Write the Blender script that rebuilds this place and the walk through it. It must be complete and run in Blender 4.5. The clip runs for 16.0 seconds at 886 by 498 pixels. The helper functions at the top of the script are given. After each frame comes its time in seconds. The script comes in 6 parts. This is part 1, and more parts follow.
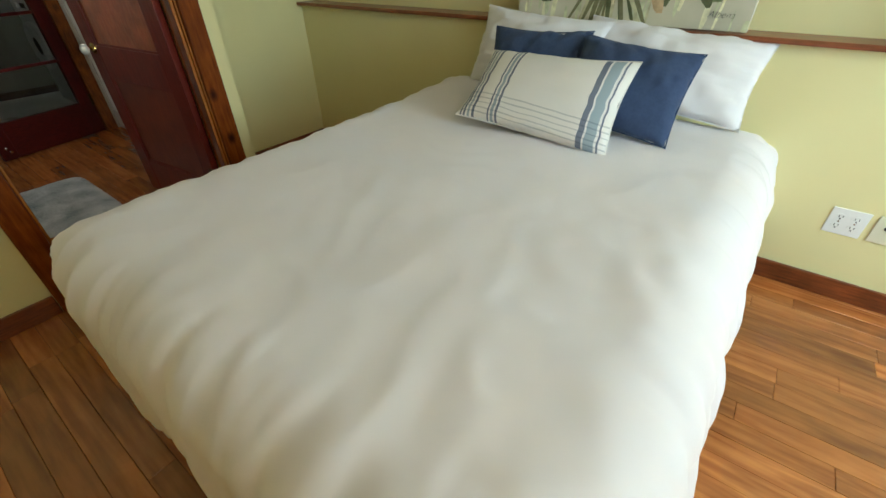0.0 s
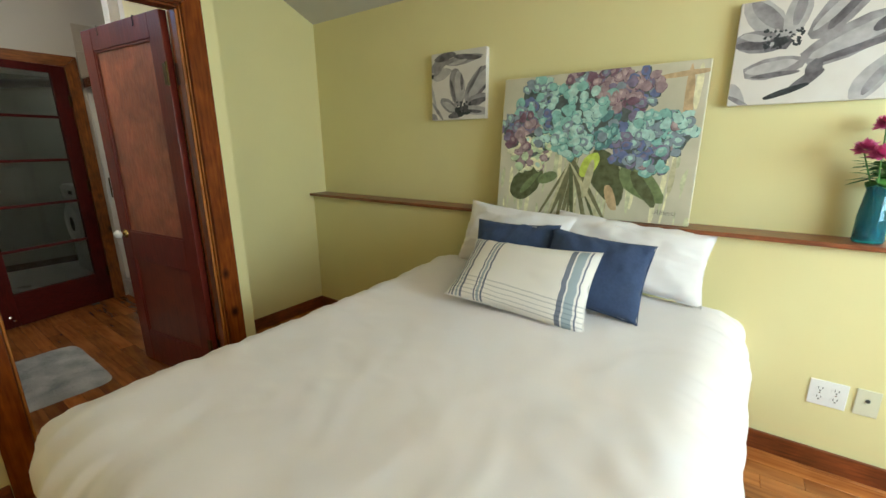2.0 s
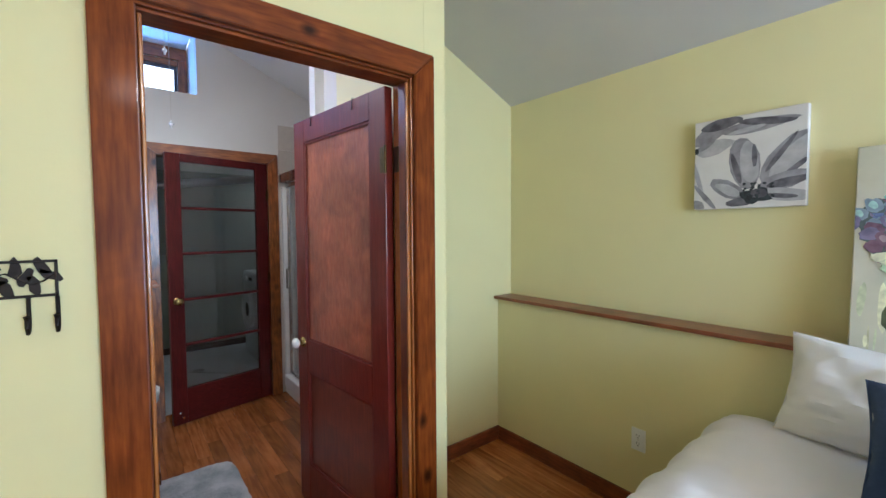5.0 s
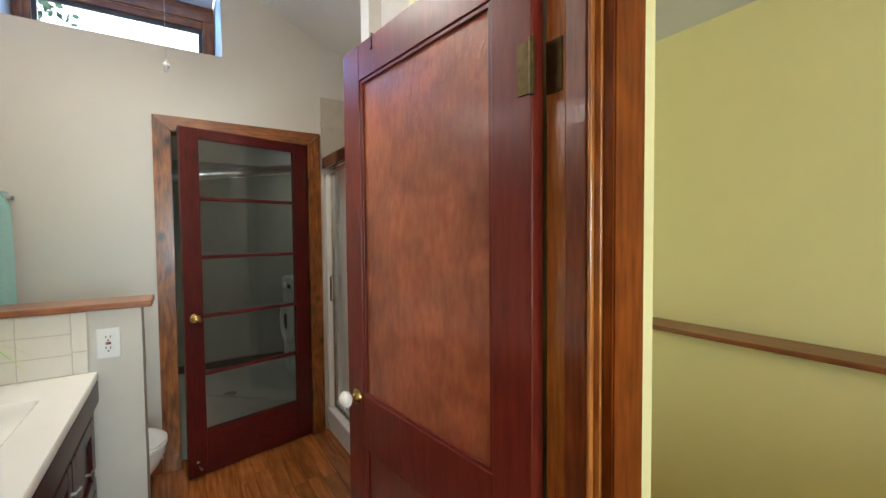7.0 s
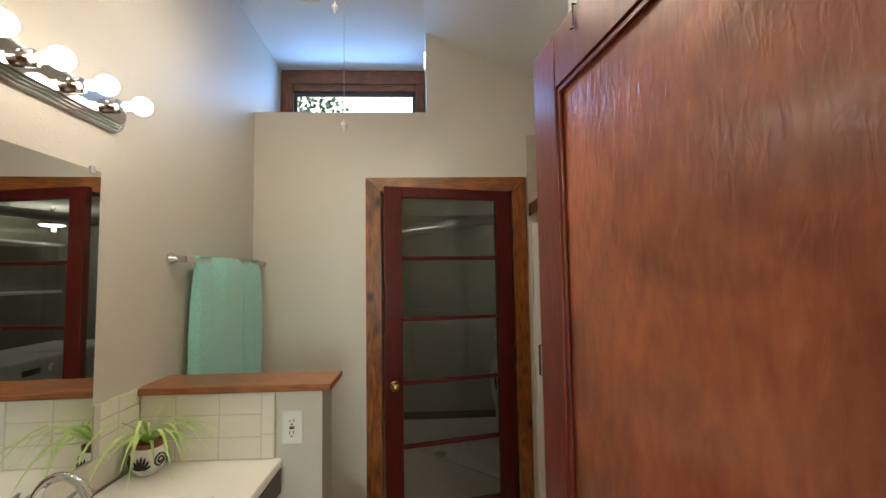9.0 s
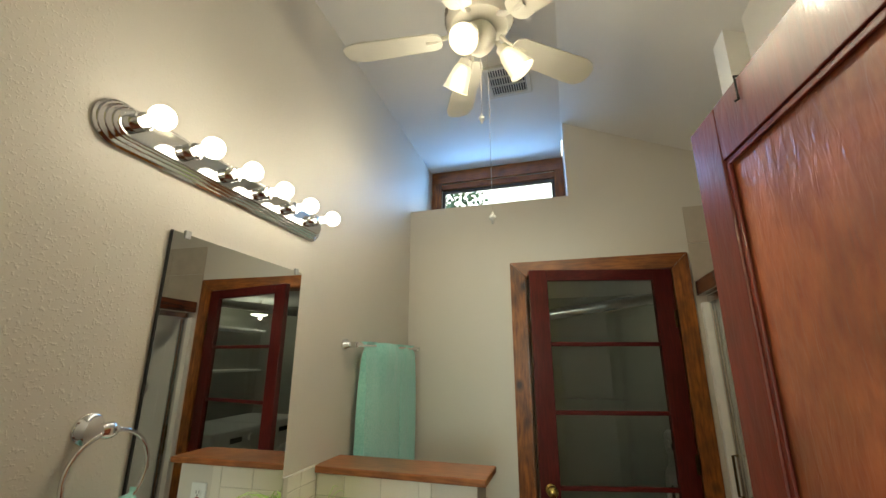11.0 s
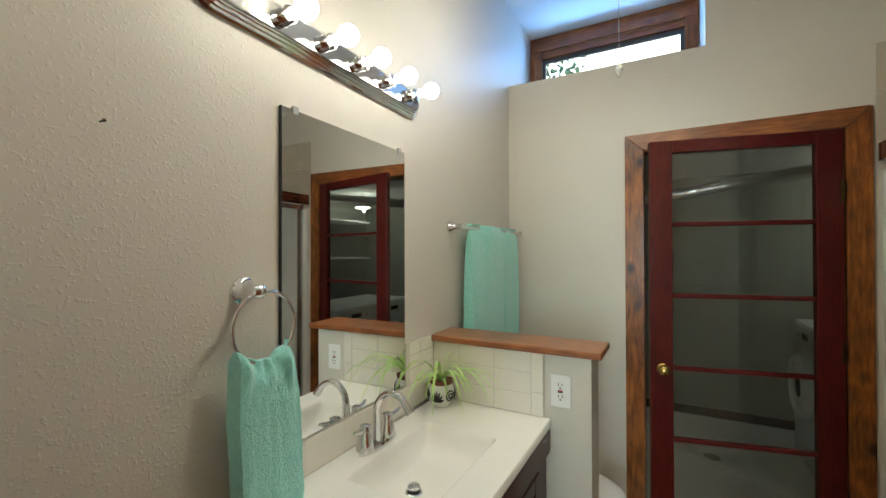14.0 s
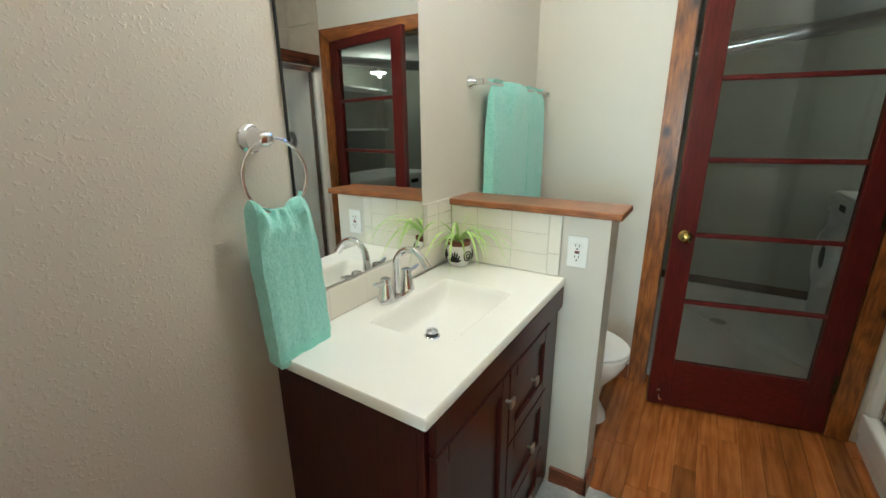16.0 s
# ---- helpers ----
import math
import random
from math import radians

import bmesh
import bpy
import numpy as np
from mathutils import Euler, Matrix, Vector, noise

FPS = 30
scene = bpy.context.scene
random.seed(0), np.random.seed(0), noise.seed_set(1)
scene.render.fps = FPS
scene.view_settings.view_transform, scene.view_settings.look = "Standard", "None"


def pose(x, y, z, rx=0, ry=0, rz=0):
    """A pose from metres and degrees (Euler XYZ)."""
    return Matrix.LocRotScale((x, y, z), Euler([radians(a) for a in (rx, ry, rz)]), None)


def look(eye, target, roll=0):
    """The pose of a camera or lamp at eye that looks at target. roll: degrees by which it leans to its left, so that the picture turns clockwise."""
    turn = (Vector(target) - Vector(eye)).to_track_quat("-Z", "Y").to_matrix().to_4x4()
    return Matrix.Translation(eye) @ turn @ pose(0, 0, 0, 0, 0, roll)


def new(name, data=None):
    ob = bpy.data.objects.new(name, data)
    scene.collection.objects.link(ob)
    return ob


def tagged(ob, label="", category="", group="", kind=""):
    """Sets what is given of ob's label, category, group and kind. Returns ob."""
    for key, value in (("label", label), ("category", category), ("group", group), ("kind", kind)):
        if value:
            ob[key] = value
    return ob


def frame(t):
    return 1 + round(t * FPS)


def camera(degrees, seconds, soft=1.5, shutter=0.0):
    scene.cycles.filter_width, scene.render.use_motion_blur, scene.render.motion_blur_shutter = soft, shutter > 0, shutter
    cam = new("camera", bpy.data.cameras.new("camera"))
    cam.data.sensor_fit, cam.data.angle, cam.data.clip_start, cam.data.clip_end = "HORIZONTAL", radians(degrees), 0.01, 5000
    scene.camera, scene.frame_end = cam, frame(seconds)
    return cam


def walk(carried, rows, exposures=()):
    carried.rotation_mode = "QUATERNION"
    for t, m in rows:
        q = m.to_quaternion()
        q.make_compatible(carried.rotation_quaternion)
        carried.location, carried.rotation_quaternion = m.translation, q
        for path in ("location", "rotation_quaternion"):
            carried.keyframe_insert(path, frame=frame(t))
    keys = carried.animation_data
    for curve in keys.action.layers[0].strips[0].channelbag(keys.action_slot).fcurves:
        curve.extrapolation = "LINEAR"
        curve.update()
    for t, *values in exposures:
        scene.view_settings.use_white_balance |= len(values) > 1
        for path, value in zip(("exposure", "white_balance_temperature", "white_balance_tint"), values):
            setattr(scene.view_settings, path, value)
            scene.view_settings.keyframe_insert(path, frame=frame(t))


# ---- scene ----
cam = camera(94.5, 16.0)
PATH = [
    (0, 0.003, -0.002, 1.264, 54.30, 0.53, 36.40),
    (0.5, 0.026, -0.007, 1.300, 58.87, 0.51, 35.69),
    (1, 0.041, -0.025, 1.330, 64.45, 0.46, 35.27),
    (1.5, 0.047, -0.036, 1.361, 70.43, 0.47, 35.11),
    (2, 0.051, -0.043, 1.383, 75.74, 0.45, 35.44),
    (2.5, 0.055, -0.036, 1.402, 79.83, 0.46, 36.40),
    (3, 0.016, -0.035, 1.424, 82.65, 0.51, 38.35),
    (3.5, -0.114, -0.030, 1.445, 84.58, 0.48, 41.67),
    (4, -0.317, 0.052, 1.441, 86.04, 0.43, 45.50),
    (4.5, -0.574, 0.092, 1.444, 86.98, 0.37, 49.08),
    (5, -0.860, 0.097, 1.447, 87.46, 0.36, 51.73),
    (6.2, -1.385, 0.185, 1.432, 87.9, 0.52, 55.6),
    (7.5, -1.869, 0.449, 1.405, 88.36, 0.64, 60.78),
    (8, -2.012, 0.506, 1.451, 89.95, 0.78, 68.66),
    (8.5, -2.124, 0.513, 1.483, 91.35, 1.08, 78.1),
    (9, -2.169, 0.581, 1.535, 93.54, 0.90, 87.36),
    (9.5, -2.169, 0.602, 1.546, 96.95, 0.73, 94.84),
    (10, -2.152, 0.593, 1.542, 100.51, 0.57, 100.05),
    (12.5, -2.146, 0.484, 1.556, 104.31, 0.07, 113.04),
    (13, -2.166, 0.475, 1.534, 100.69, 0.00, 115.61),
    (13.5, -2.196, 0.468, 1.516, 95.72, 0.00, 117.69),
    (14, -2.206, 0.460, 1.497, 90.47, 0.14, 119.26),
    (14.5, -2.214, 0.460, 1.486, 85.56, 0.17, 120.46),
    (15, -2.221, 0.459, 1.470, 81.35, 0.33, 121.24),
    (15.5, -2.231, 0.463, 1.452, 77.58, 0.36, 121.90),
    (16, -2.242, 0.457, 1.430, 73.68, 0.45, 122.33),
]
EXPO = [(0, -0.3, 5900, 2), (1.5, -0.15, 6200, 3), (3.5, 0.08, 6200, 10), (4.5, 0.32, 5450, 12), (5.0, 0.46, 5020, 15), (7.5, 0.68, 6200, 8), (8.2, 0.65, 6300, 9), (9, 0.24, 6950, 8), (10, 0.12, 7250, 3), (12.5, 0.2, 6500, -1), (14, 0.42, 6200, 1), (15.2, 0.75, 5900, -1), (16, 0.95, 5800, -1)]
walk(cam, [(t, pose(x, y, z, rx, ry, rz)) for t, x, y, z, rx, ry, rz in PATH], EXPO)

# ---- world, sun, lights ----
wd = bpy.data.worlds.new("world")
scene.world = wd
wd.use_nodes = True
wn = wd.node_tree.nodes
sky = wn.new("ShaderNodeTexSky")
sky.sky_type = "NISHITA"
sky.sun_disc = False
sky.sun_elevation, sky.sun_rotation = radians(48), radians(60)
wn["Background"].inputs[1].default_value = 0.14
wd.node_tree.links.new(sky.outputs[0], wn["Background"].inputs[0])


def lamp(name, kind, m, energy, color, **extra):
    d = bpy.data.lights.new(name, kind)
    d.energy, d.color = energy, color
    for k, v in extra.items():
        if k == "size":
            d.size = v
        elif k == "size_y":
            d.shape, d.size_y = "RECTANGLE", v
        elif k == "radius":
            d.shadow_soft_size = v
        elif k == "angle":
            d.angle = v
    ob = new(name, d)
    ob.matrix_world = m
    return ob


SUN_DIR = Vector((math.sin(radians(60)) * math.cos(radians(48)), math.cos(radians(60)) * math.cos(radians(48)), math.sin(radians(48))))
lamp("sun", "SUN", look(SUN_DIR * 50, (0, 0, 0)), 3.0, (1, 0.95, 0.87), angle=radians(0.5))
# daylight through the bedroom and clerestory windows, plus an added, unseen warm fill lamp
lamp("bedroom_window_light", "AREA", look((2.28, 0.9, 1.45), (0.7, 2.0, 0.9)), 76, (0.76, 0.94, 1.0), size=1.5, size_y=1.2)
lamp("clerestory_light", "AREA", look((-5.02, 0.09, 2.84), (-3.5, 0.09, 2.9)), 3.9, (0.18, 0.44, 1.0), size=0.84, size_y=0.2)
lamp("bedroom_fill_light", "POINT", pose(1.5, 0.2, 2.78), 38, (1.0, 0.85, 0.64), radius=0.12)
lamp("laundry_light", "POINT", pose(-6.02, 1.76, 1.98), 1.1, (1.0, 0.97, 0.78), radius=0.015)
BULBS = [(-2.727 - 0.1385 * i, -0.265, 2.056) for i in range(6)]
for i, p in enumerate(BULBS):
    lamp("globe_light", "POINT", pose(*p), 0.10, (1.0, 0.92, 0.83), radius=0.03)

# ---- materials ----
def mat(name, color=(0.5, 0.5, 0.5), rough=0.5, metal=0.0, var=0.0, scale=8.0, bump=0.0, bscale=60.0, bdist=0.002, color2=None, emit=0.0, trans=0.0, spec=None, coat=0.0, stretch=(1, 1, 1), per_object=0.0, sheen=0.0, bdetail=4.0, sparse=False):
    m = bpy.data.materials.new(name)
    m.use_nodes = True
    nt = m.node_tree
    N, L = nt.nodes, nt.links
    b = N["Principled BSDF"]
    b.inputs["Base Color"].default_value = (*color, 1)
    b.inputs["Roughness"].default_value = rough
    b.inputs["Metallic"].default_value = metal
    b.inputs["Coat Weight"].default_value = coat
    b.inputs["Coat Roughness"].default_value = 0.12
    if sheen:
        b.inputs["Sheen Weight"].default_value = sheen
    if spec is not None:
        b.inputs["Specular IOR Level"].default_value = spec
    if trans:
        b.inputs["Transmission Weight"].default_value = trans
    if emit:
        b.inputs["Emission Color"].default_value = (*color, 1)
        b.inputs["Emission Strength"].default_value = emit
    co = N.new("ShaderNodeTexCoord")
    mp = N.new("ShaderNodeMapping")
    mp.inputs["Scale"].default_value = stretch
    L.new(co.outputs["Object"], mp.inputs[0])
    vec = mp.outputs[0]
    if var or color2:
        c2 = color2 or tuple(c * (1 - var) for c in color)
        n = N.new("ShaderNodeTexNoise")
        n.inputs["Scale"].default_value = scale
        n.inputs["Detail"].default_value = 5
        L.new(vec, n.inputs["Vector"])
        r = N.new("ShaderNodeValToRGB")
        r.color_ramp.elements[0].position, r.color_ramp.elements[1].position = 0.32, 0.68
        r.color_ramp.elements[0].color, r.color_ramp.elements[1].color = (*color, 1), (*c2, 1)
        L.new(n.outputs[0], r.inputs[0])
        out = r.outputs[0]
        if per_object:
            oi = N.new("ShaderNodeObjectInfo")
            mr = N.new("ShaderNodeMapRange")
            mr.inputs["To Min"].default_value, mr.inputs["To Max"].default_value = 1 - per_object, 1 + per_object
            L.new(oi.outputs["Random"], mr.inputs["Value"])
            hs = N.new("ShaderNodeHueSaturation")
            L.new(mr.outputs[0], hs.inputs["Value"])
            L.new(out, hs.inputs["Color"])
            out = hs.outputs[0]
        L.new(out, b.inputs["Base Color"])
    if bump:
        n2 = N.new("ShaderNodeTexNoise")
        n2.inputs["Scale"].default_value = bscale
        n2.inputs["Detail"].default_value = bdetail
        L.new(vec, n2.inputs["Vector"])
        bp = N.new("ShaderNodeBump")
        bp.inputs["Strength"].default_value = bump
        bp.inputs["Distance"].default_value = bdist
        hgt = n2.outputs[0]
        if sparse:
            rs = N.new("ShaderNodeValToRGB")
            rs.color_ramp.interpolation = "EASE"
            rs.color_ramp.elements[0].position, rs.color_ramp.elements[1].position = 0.52, 0.74
            L.new(hgt, rs.inputs[0])
            hgt = rs.outputs[0]
        L.new(hgt, bp.inputs["Height"])
        L.new(bp.outputs[0], b.inputs["Normal"])
    return m


def wood(name, dark, light, axis="z", rough=0.3, coat=0.25, spec=0.5, grain=1.0, knots=0.0, per_object=0.0, blotch=0.35, bump=0.12, along=0.09, sine=0.045, bs=6.0, relief=0.0):
    """Varnished wood with grain along one axis, blotches, and round dark knots."""
    m = bpy.data.materials.new(name)
    m.use_nodes = True
    N, L = m.node_tree.nodes, m.node_tree.links
    b = N["Principled BSDF"]
    b.inputs["Roughness"].default_value = rough
    b.inputs["Coat Weight"].default_value = coat
    b.inputs["Coat Roughness"].default_value = 0.1
    b.inputs["Specular IOR Level"].default_value = spec
    co = N.new("ShaderNodeTexCoord")
    oi = N.new("ShaderNodeObjectInfo")
    add = N.new("ShaderNodeVectorMath")
    add.operation = "MULTIPLY_ADD"
    add.inputs[1].default_value = (7.3, 5.1, 3.7)
    L.new(oi.outputs["Random"], add.inputs[0])
    L.new(co.outputs["Object"], add.inputs[2])
    k = {"x": (along, 1, 1), "y": (1, along, 1), "z": (1, 1, along)}[axis]
    mp = N.new("ShaderNodeMapping")
    mp.inputs["Scale"].default_value = k
    L.new(add.outputs[0], mp.inputs[0])
    n0 = N.new("ShaderNodeTexNoise")
    n0.inputs["Scale"].default_value, n0.inputs["Detail"].default_value = 14 * grain, 3
    n0.inputs["Distortion"].default_value = 1.2
    L.new(mp.outputs[0], n0.inputs["Vector"])
    # growth rings: a sine of the slow noise
    mu = N.new("ShaderNodeMath")
    mu.operation = "MULTIPLY"
    mu.inputs[1].default_value = 42
    L.new(n0.outputs[0], mu.inputs[0])
    si = N.new("ShaderNodeMath")
    si.operation = "SINE"
    L.new(mu.outputs[0], si.inputs[0])
    n1 = N.new("ShaderNodeTexNoise")
    n1.inputs["Scale"].default_value, n1.inputs["Detail"].default_value = 130 * grain, 4
    L.new(mp.outputs[0], n1.inputs["Vector"])
    mix = N.new("ShaderNodeMath")
    mix.operation = "MULTIPLY_ADD"
    mix.inputs[1].default_value = sine
    L.new(si.outputs[0], mix.inputs[0])
    L.new(n1.outputs[0], mix.inputs[2])
    r = N.new("ShaderNodeValToRGB")
    r.color_ramp.elements[0].position, r.color_ramp.elements[1].position = 0.28, 0.68
    r.color_ramp.elements[0].color, r.color_ramp.elements[1].color = (*dark, 1), (*light, 1)
    L.new(mix.outputs[0], r.inputs[0])
    n2 = N.new("ShaderNodeTexNoise")
    n2.inputs["Scale"].default_value, n2.inputs["Detail"].default_value = bs, 4
    n2.inputs["Distortion"].default_value = 0.8
    L.new(add.outputs[0], n2.inputs["Vector"])
    mr = N.new("ShaderNodeMapRange")
    mr.inputs["From Min"].default_value, mr.inputs["From Max"].default_value = 0.3, 0.7
    mr.inputs["To Min"].default_value, mr.inputs["To Max"].default_value = 1 - blotch, 1 + blotch * 0.5
    L.new(n2.outputs[0], mr.inputs["Value"])
    hs = N.new("ShaderNodeHueSaturation")
    L.new(mr.outputs[0], hs.inputs["Value"])
    L.new(r.outputs[0], hs.inputs["Color"])
    out = hs.outputs[0]
    if per_object:
        mr2 = N.new("ShaderNodeMapRange")
        mr2.inputs["To Min"].default_value, mr2.inputs["To Max"].default_value = 1 - per_object, 1 + per_object
        L.new(oi.outputs["Random"], mr2.inputs["Value"])
        hs2 = N.new("ShaderNodeHueSaturation")
        L.new(mr2.outputs[0], hs2.inputs["Value"])
        L.new(out, hs2.inputs["Color"])
        out = hs2.outputs[0]
    if knots:
        vo = N.new("ShaderNodeTexVoronoi")
        vo.inputs["Scale"].default_value = 4.6
        mk = N.new("ShaderNodeMapping")
        mk.inputs["Scale"].default_value = {"x": (0.8, 1.2, 1.2), "y": (1.2, 0.8, 1.2), "z": (1.2, 1.2, 0.8)}[axis]
        L.new(add.outputs[0], mk.inputs[0])
        L.new(mk.outputs[0], vo.inputs["Vector"])
        rk = N.new("ShaderNodeValToRGB")
        rk.color_ramp.elements[0].position, rk.color_ramp.elements[1].position = 0.05, 0.09 * knots + 0.04
        rk.color_ramp.elements[0].color, rk.color_ramp.elements[1].color = (0.12, 0.08, 0.06, 1), (1, 1, 1, 1)
        L.new(vo.outputs["Distance"], rk.inputs[0])
        mm = N.new("ShaderNodeMix")
        mm.data_type, mm.blend_type = "RGBA", "MULTIPLY"
        mm.inputs[0].default_value = 1
        L.new(out, mm.inputs[6])
        L.new(rk.outputs[0], mm.inputs[7])
        out = mm.outputs[2]
    L.new(out, b.inputs["Base Color"])
    bp = N.new("ShaderNodeBump")
    bp.inputs["Strength"].default_value, bp.inputs["Distance"].default_value = bump, 0.002
    L.new(mix.outputs[0], bp.inputs["Height"])
    if relief:
        mp2 = N.new("ShaderNodeMapping")
        mp2.inputs["Scale"].default_value = {"x": (0.3, 1, 1), "y": (1, 0.3, 1), "z": (1, 1, 0.3)}[axis]
        L.new(add.outputs[0], mp2.inputs[0])
        n3 = N.new("ShaderNodeTexNoise")
        n3.inputs["Scale"].default_value, n3.inputs["Detail"].default_value, n3.inputs["Distortion"].default_value = 62, 2, 0.9
        L.new(mp2.outputs[0], n3.inputs["Vector"])
        bq = N.new("ShaderNodeBump")
        bq.inputs["Strength"].default_value, bq.inputs["Distance"].default_value = relief, 0.004
        L.new(n3.outputs[0], bq.inputs["Height"])
        L.new(bq.outputs[0], bp.inputs["Normal"])
    L.new(bp.outputs[0], b.inputs["Normal"])
    L.new(bp.outputs[0], b.inputs["Coat Normal"])
    return m


M_YELLOW = mat("pale_yellow_paint", (0.77, 0.70, 0.37), 0.55, color2=(0.75, 0.68, 0.36), scale=2.5, bump=0.25, bscale=45, bdist=0.0015)
M_GREIGE = mat("warm_white_textured_paint", (0.64, 0.60, 0.535), 0.45, color2=(0.62, 0.58, 0.515), scale=2, bump=0.38, bscale=125, bdist=0.0018, bdetail=3, sparse=True)
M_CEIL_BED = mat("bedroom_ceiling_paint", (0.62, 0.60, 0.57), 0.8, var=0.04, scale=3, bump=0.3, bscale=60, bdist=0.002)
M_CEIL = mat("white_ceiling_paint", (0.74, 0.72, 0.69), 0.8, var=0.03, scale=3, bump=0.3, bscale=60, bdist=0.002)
M_WHITE = mat("white_paint", (0.8, 0.79, 0.76), 0.45, var=0.03, bump=0.1)
M_CAS_Z = wood("pine_casing_upright", (0.13, 0.032, 0.006), (0.34, 0.112, 0.020), "z", knots=1.4, bump=0.05, sine=0.06, grain=0.6, along=0.14, blotch=0.45)
M_CASB_Z = wood("dark_pine_casing_upright", (0.13, 0.025, 0.003), (0.25, 0.062, 0.007), "z", rough=0.42, coat=0.03, spec=0.12, knots=1.25, bump=0.02, sine=0.03, grain=0.6, along=0.10, blotch=0.25)
# darker jamb wood, the shade at the stop put into its colour
M_STOP = wood("red_brown_shaded_jamb", (0.11, 0.022, 0.006), (0.23, 0.055, 0.014), "z", rough=0.3, coat=0.5, relief=0.12, blotch=0.3, sine=0.02)
M_CASB_Y = wood("dark_pine_casing_level", (0.13, 0.025, 0.003), (0.25, 0.062, 0.007), "y", rough=0.34, coat=0.2, spec=0.25, knots=1.15, bump=0.02, sine=0.03, grain=0.6, along=0.10, blotch=0.25)
M_CAS_Y = wood("pine_casing_level", (0.17, 0.046, 0.010), (0.33, 0.108, 0.022), "y", knots=1.0, bump=0.05, sine=0.03)
# lighter jamb wood, the brighter light there put into its colour
M_JAMB = wood("varnished_lit_jamb", (0.30, 0.085, 0.016), (0.50, 0.19, 0.040), "z", rough=0.25, coat=0.5, relief=0.05, blotch=0.2)
M_BASE_X = wood("pine_baseboard_x", (0.12, 0.026, 0.010), (0.26, 0.07, 0.02), "x", knots=0.6)
M_BASE_Y = wood("pine_baseboard_y", (0.12, 0.026, 0.010), (0.26, 0.07, 0.02), "y", knots=0.6)
M_CAP = wood("oiled_cap_wood", (0.22, 0.068, 0.020), (0.37, 0.135, 0.045), "y", rough=0.35)
M_LEDGE = wood("ledge_wood", (0.16, 0.045, 0.018), (0.30, 0.09, 0.035), "x", rough=0.38)
M_DOOR_Z = wood("red_door_frame_upright", (0.125, 0.014, 0.009), (0.19, 0.026, 0.014), "z", rough=0.36, coat=0.18, spec=0.35, grain=0.5, blotch=0.14, bump=0.0, sine=0.012, relief=0.2)
# darker copy of the door panel wood, with the lower door's shade coloured in
M_DOOR_L = wood("red_door_panel_shaded", (0.15, 0.026, 0.014), (0.22, 0.044, 0.019), "z", rough=0.38, coat=0.15, grain=0.6, blotch=0.2, bump=0.0, sine=0.01)
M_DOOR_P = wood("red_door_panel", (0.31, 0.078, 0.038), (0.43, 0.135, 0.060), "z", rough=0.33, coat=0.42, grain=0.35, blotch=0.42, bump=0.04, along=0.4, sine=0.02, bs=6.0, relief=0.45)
M_DARKRED_Z = wood("dark_red_wood_upright", (0.055, 0.0045, 0.004), (0.095, 0.009, 0.007), "z", rough=0.3, coat=0.1, spec=0.3, blotch=0.15)
M_DARKRED_Y = wood("dark_red_wood_level", (0.055, 0.0045, 0.004), (0.10, 0.010, 0.008), "y", rough=0.3, coat=0.1, spec=0.3, blotch=0.15)
M_CHERRY = wood("cherry_cabinet", (0.028, 0.0035, 0.0028), (0.055, 0.0075, 0.0055), "z", rough=0.36, coat=0.12, spec=0.3, blotch=0.2)
M_OAK = wood("oak_floor", (0.26, 0.076, 0.018), (0.42, 0.148, 0.036), "x", rough=0.25, coat=0.3, per_object=0.34, blotch=0.15, sine=0.11, along=0.10, grain=0.33)
M_SUBFLOOR = mat("floor_joint_shadow_gap", (0.05, 0.025, 0.012), 0.8)
M_CHROME = mat("chrome", (0.75, 0.75, 0.76), 0.08, 1.0)
M_BRASS = mat("aged_brass", (0.62, 0.43, 0.14), 0.22, 1.0, var=0.3, scale=60)
M_DARKBRASS = mat("dark_brass", (0.12, 0.085, 0.035), 0.4, 1.0, var=0.4, scale=60)
M_IRON = mat("wrought_iron", (0.03, 0.022, 0.018), 0.5, 0.7, var=0.3, scale=80, bump=0.3)
M_NICKEL = mat("brushed_nickel", (0.42, 0.38, 0.34), 0.3, 1.0)
M_MIRROR = mat("mirror_silver", (0.86, 0.88, 0.87), 0.0, 1.0)
M_PORC = mat("white_porcelain", (0.82, 0.81, 0.78), 0.12, coat=0.3)
M_COUNTER = mat("white_cultured_marble", (0.86, 0.85, 0.81), 0.22, coat=0.2, var=0.02)
M_TILE = mat("glazed_white_tile", (0.80, 0.76, 0.68), 0.15, coat=0.3, var=0.03, per_object=0.02)
M_GROUT = mat("grout", (0.58, 0.55, 0.48), 0.9, var=0.05, scale=40)
# off-white walls darkened in colour to stand for the laundry room's dimness
M_LAUNDRY = mat("laundry_paint_dimmed", (0.34, 0.345, 0.29), 0.7, var=0.06, scale=3)
M_BEIGETILE = mat("beige_ceramic_tile", (0.52, 0.45, 0.36), 0.3, var=0.12, scale=12, per_object=0.05)
M_PLASTIC = mat("white_plastic", (0.82, 0.82, 0.80), 0.35)
M_IVORY = mat("ivory_plastic", (0.70, 0.68, 0.52), 0.4)
M_SLOT = mat("dark_slot", (0.02, 0.02, 0.02), 0.6)
M_REDBTN = mat("red_button", (0.35, 0.03, 0.02), 0.4)
M_TEAL = mat("teal_terry_cloth", (0.40, 0.84, 0.77), 0.95, color2=(0.30, 0.73, 0.66), scale=95, bump=0.8, bscale=330, bdist=0.004, sheen=0.5, bdetail=3)
M_TEALBAND = mat("teal_woven_band", (0.40, 0.84, 0.77), 0.8, color2=(0.34, 0.78, 0.71), scale=50, bump=0.4, bscale=500, bdist=0.001, sheen=0.2)
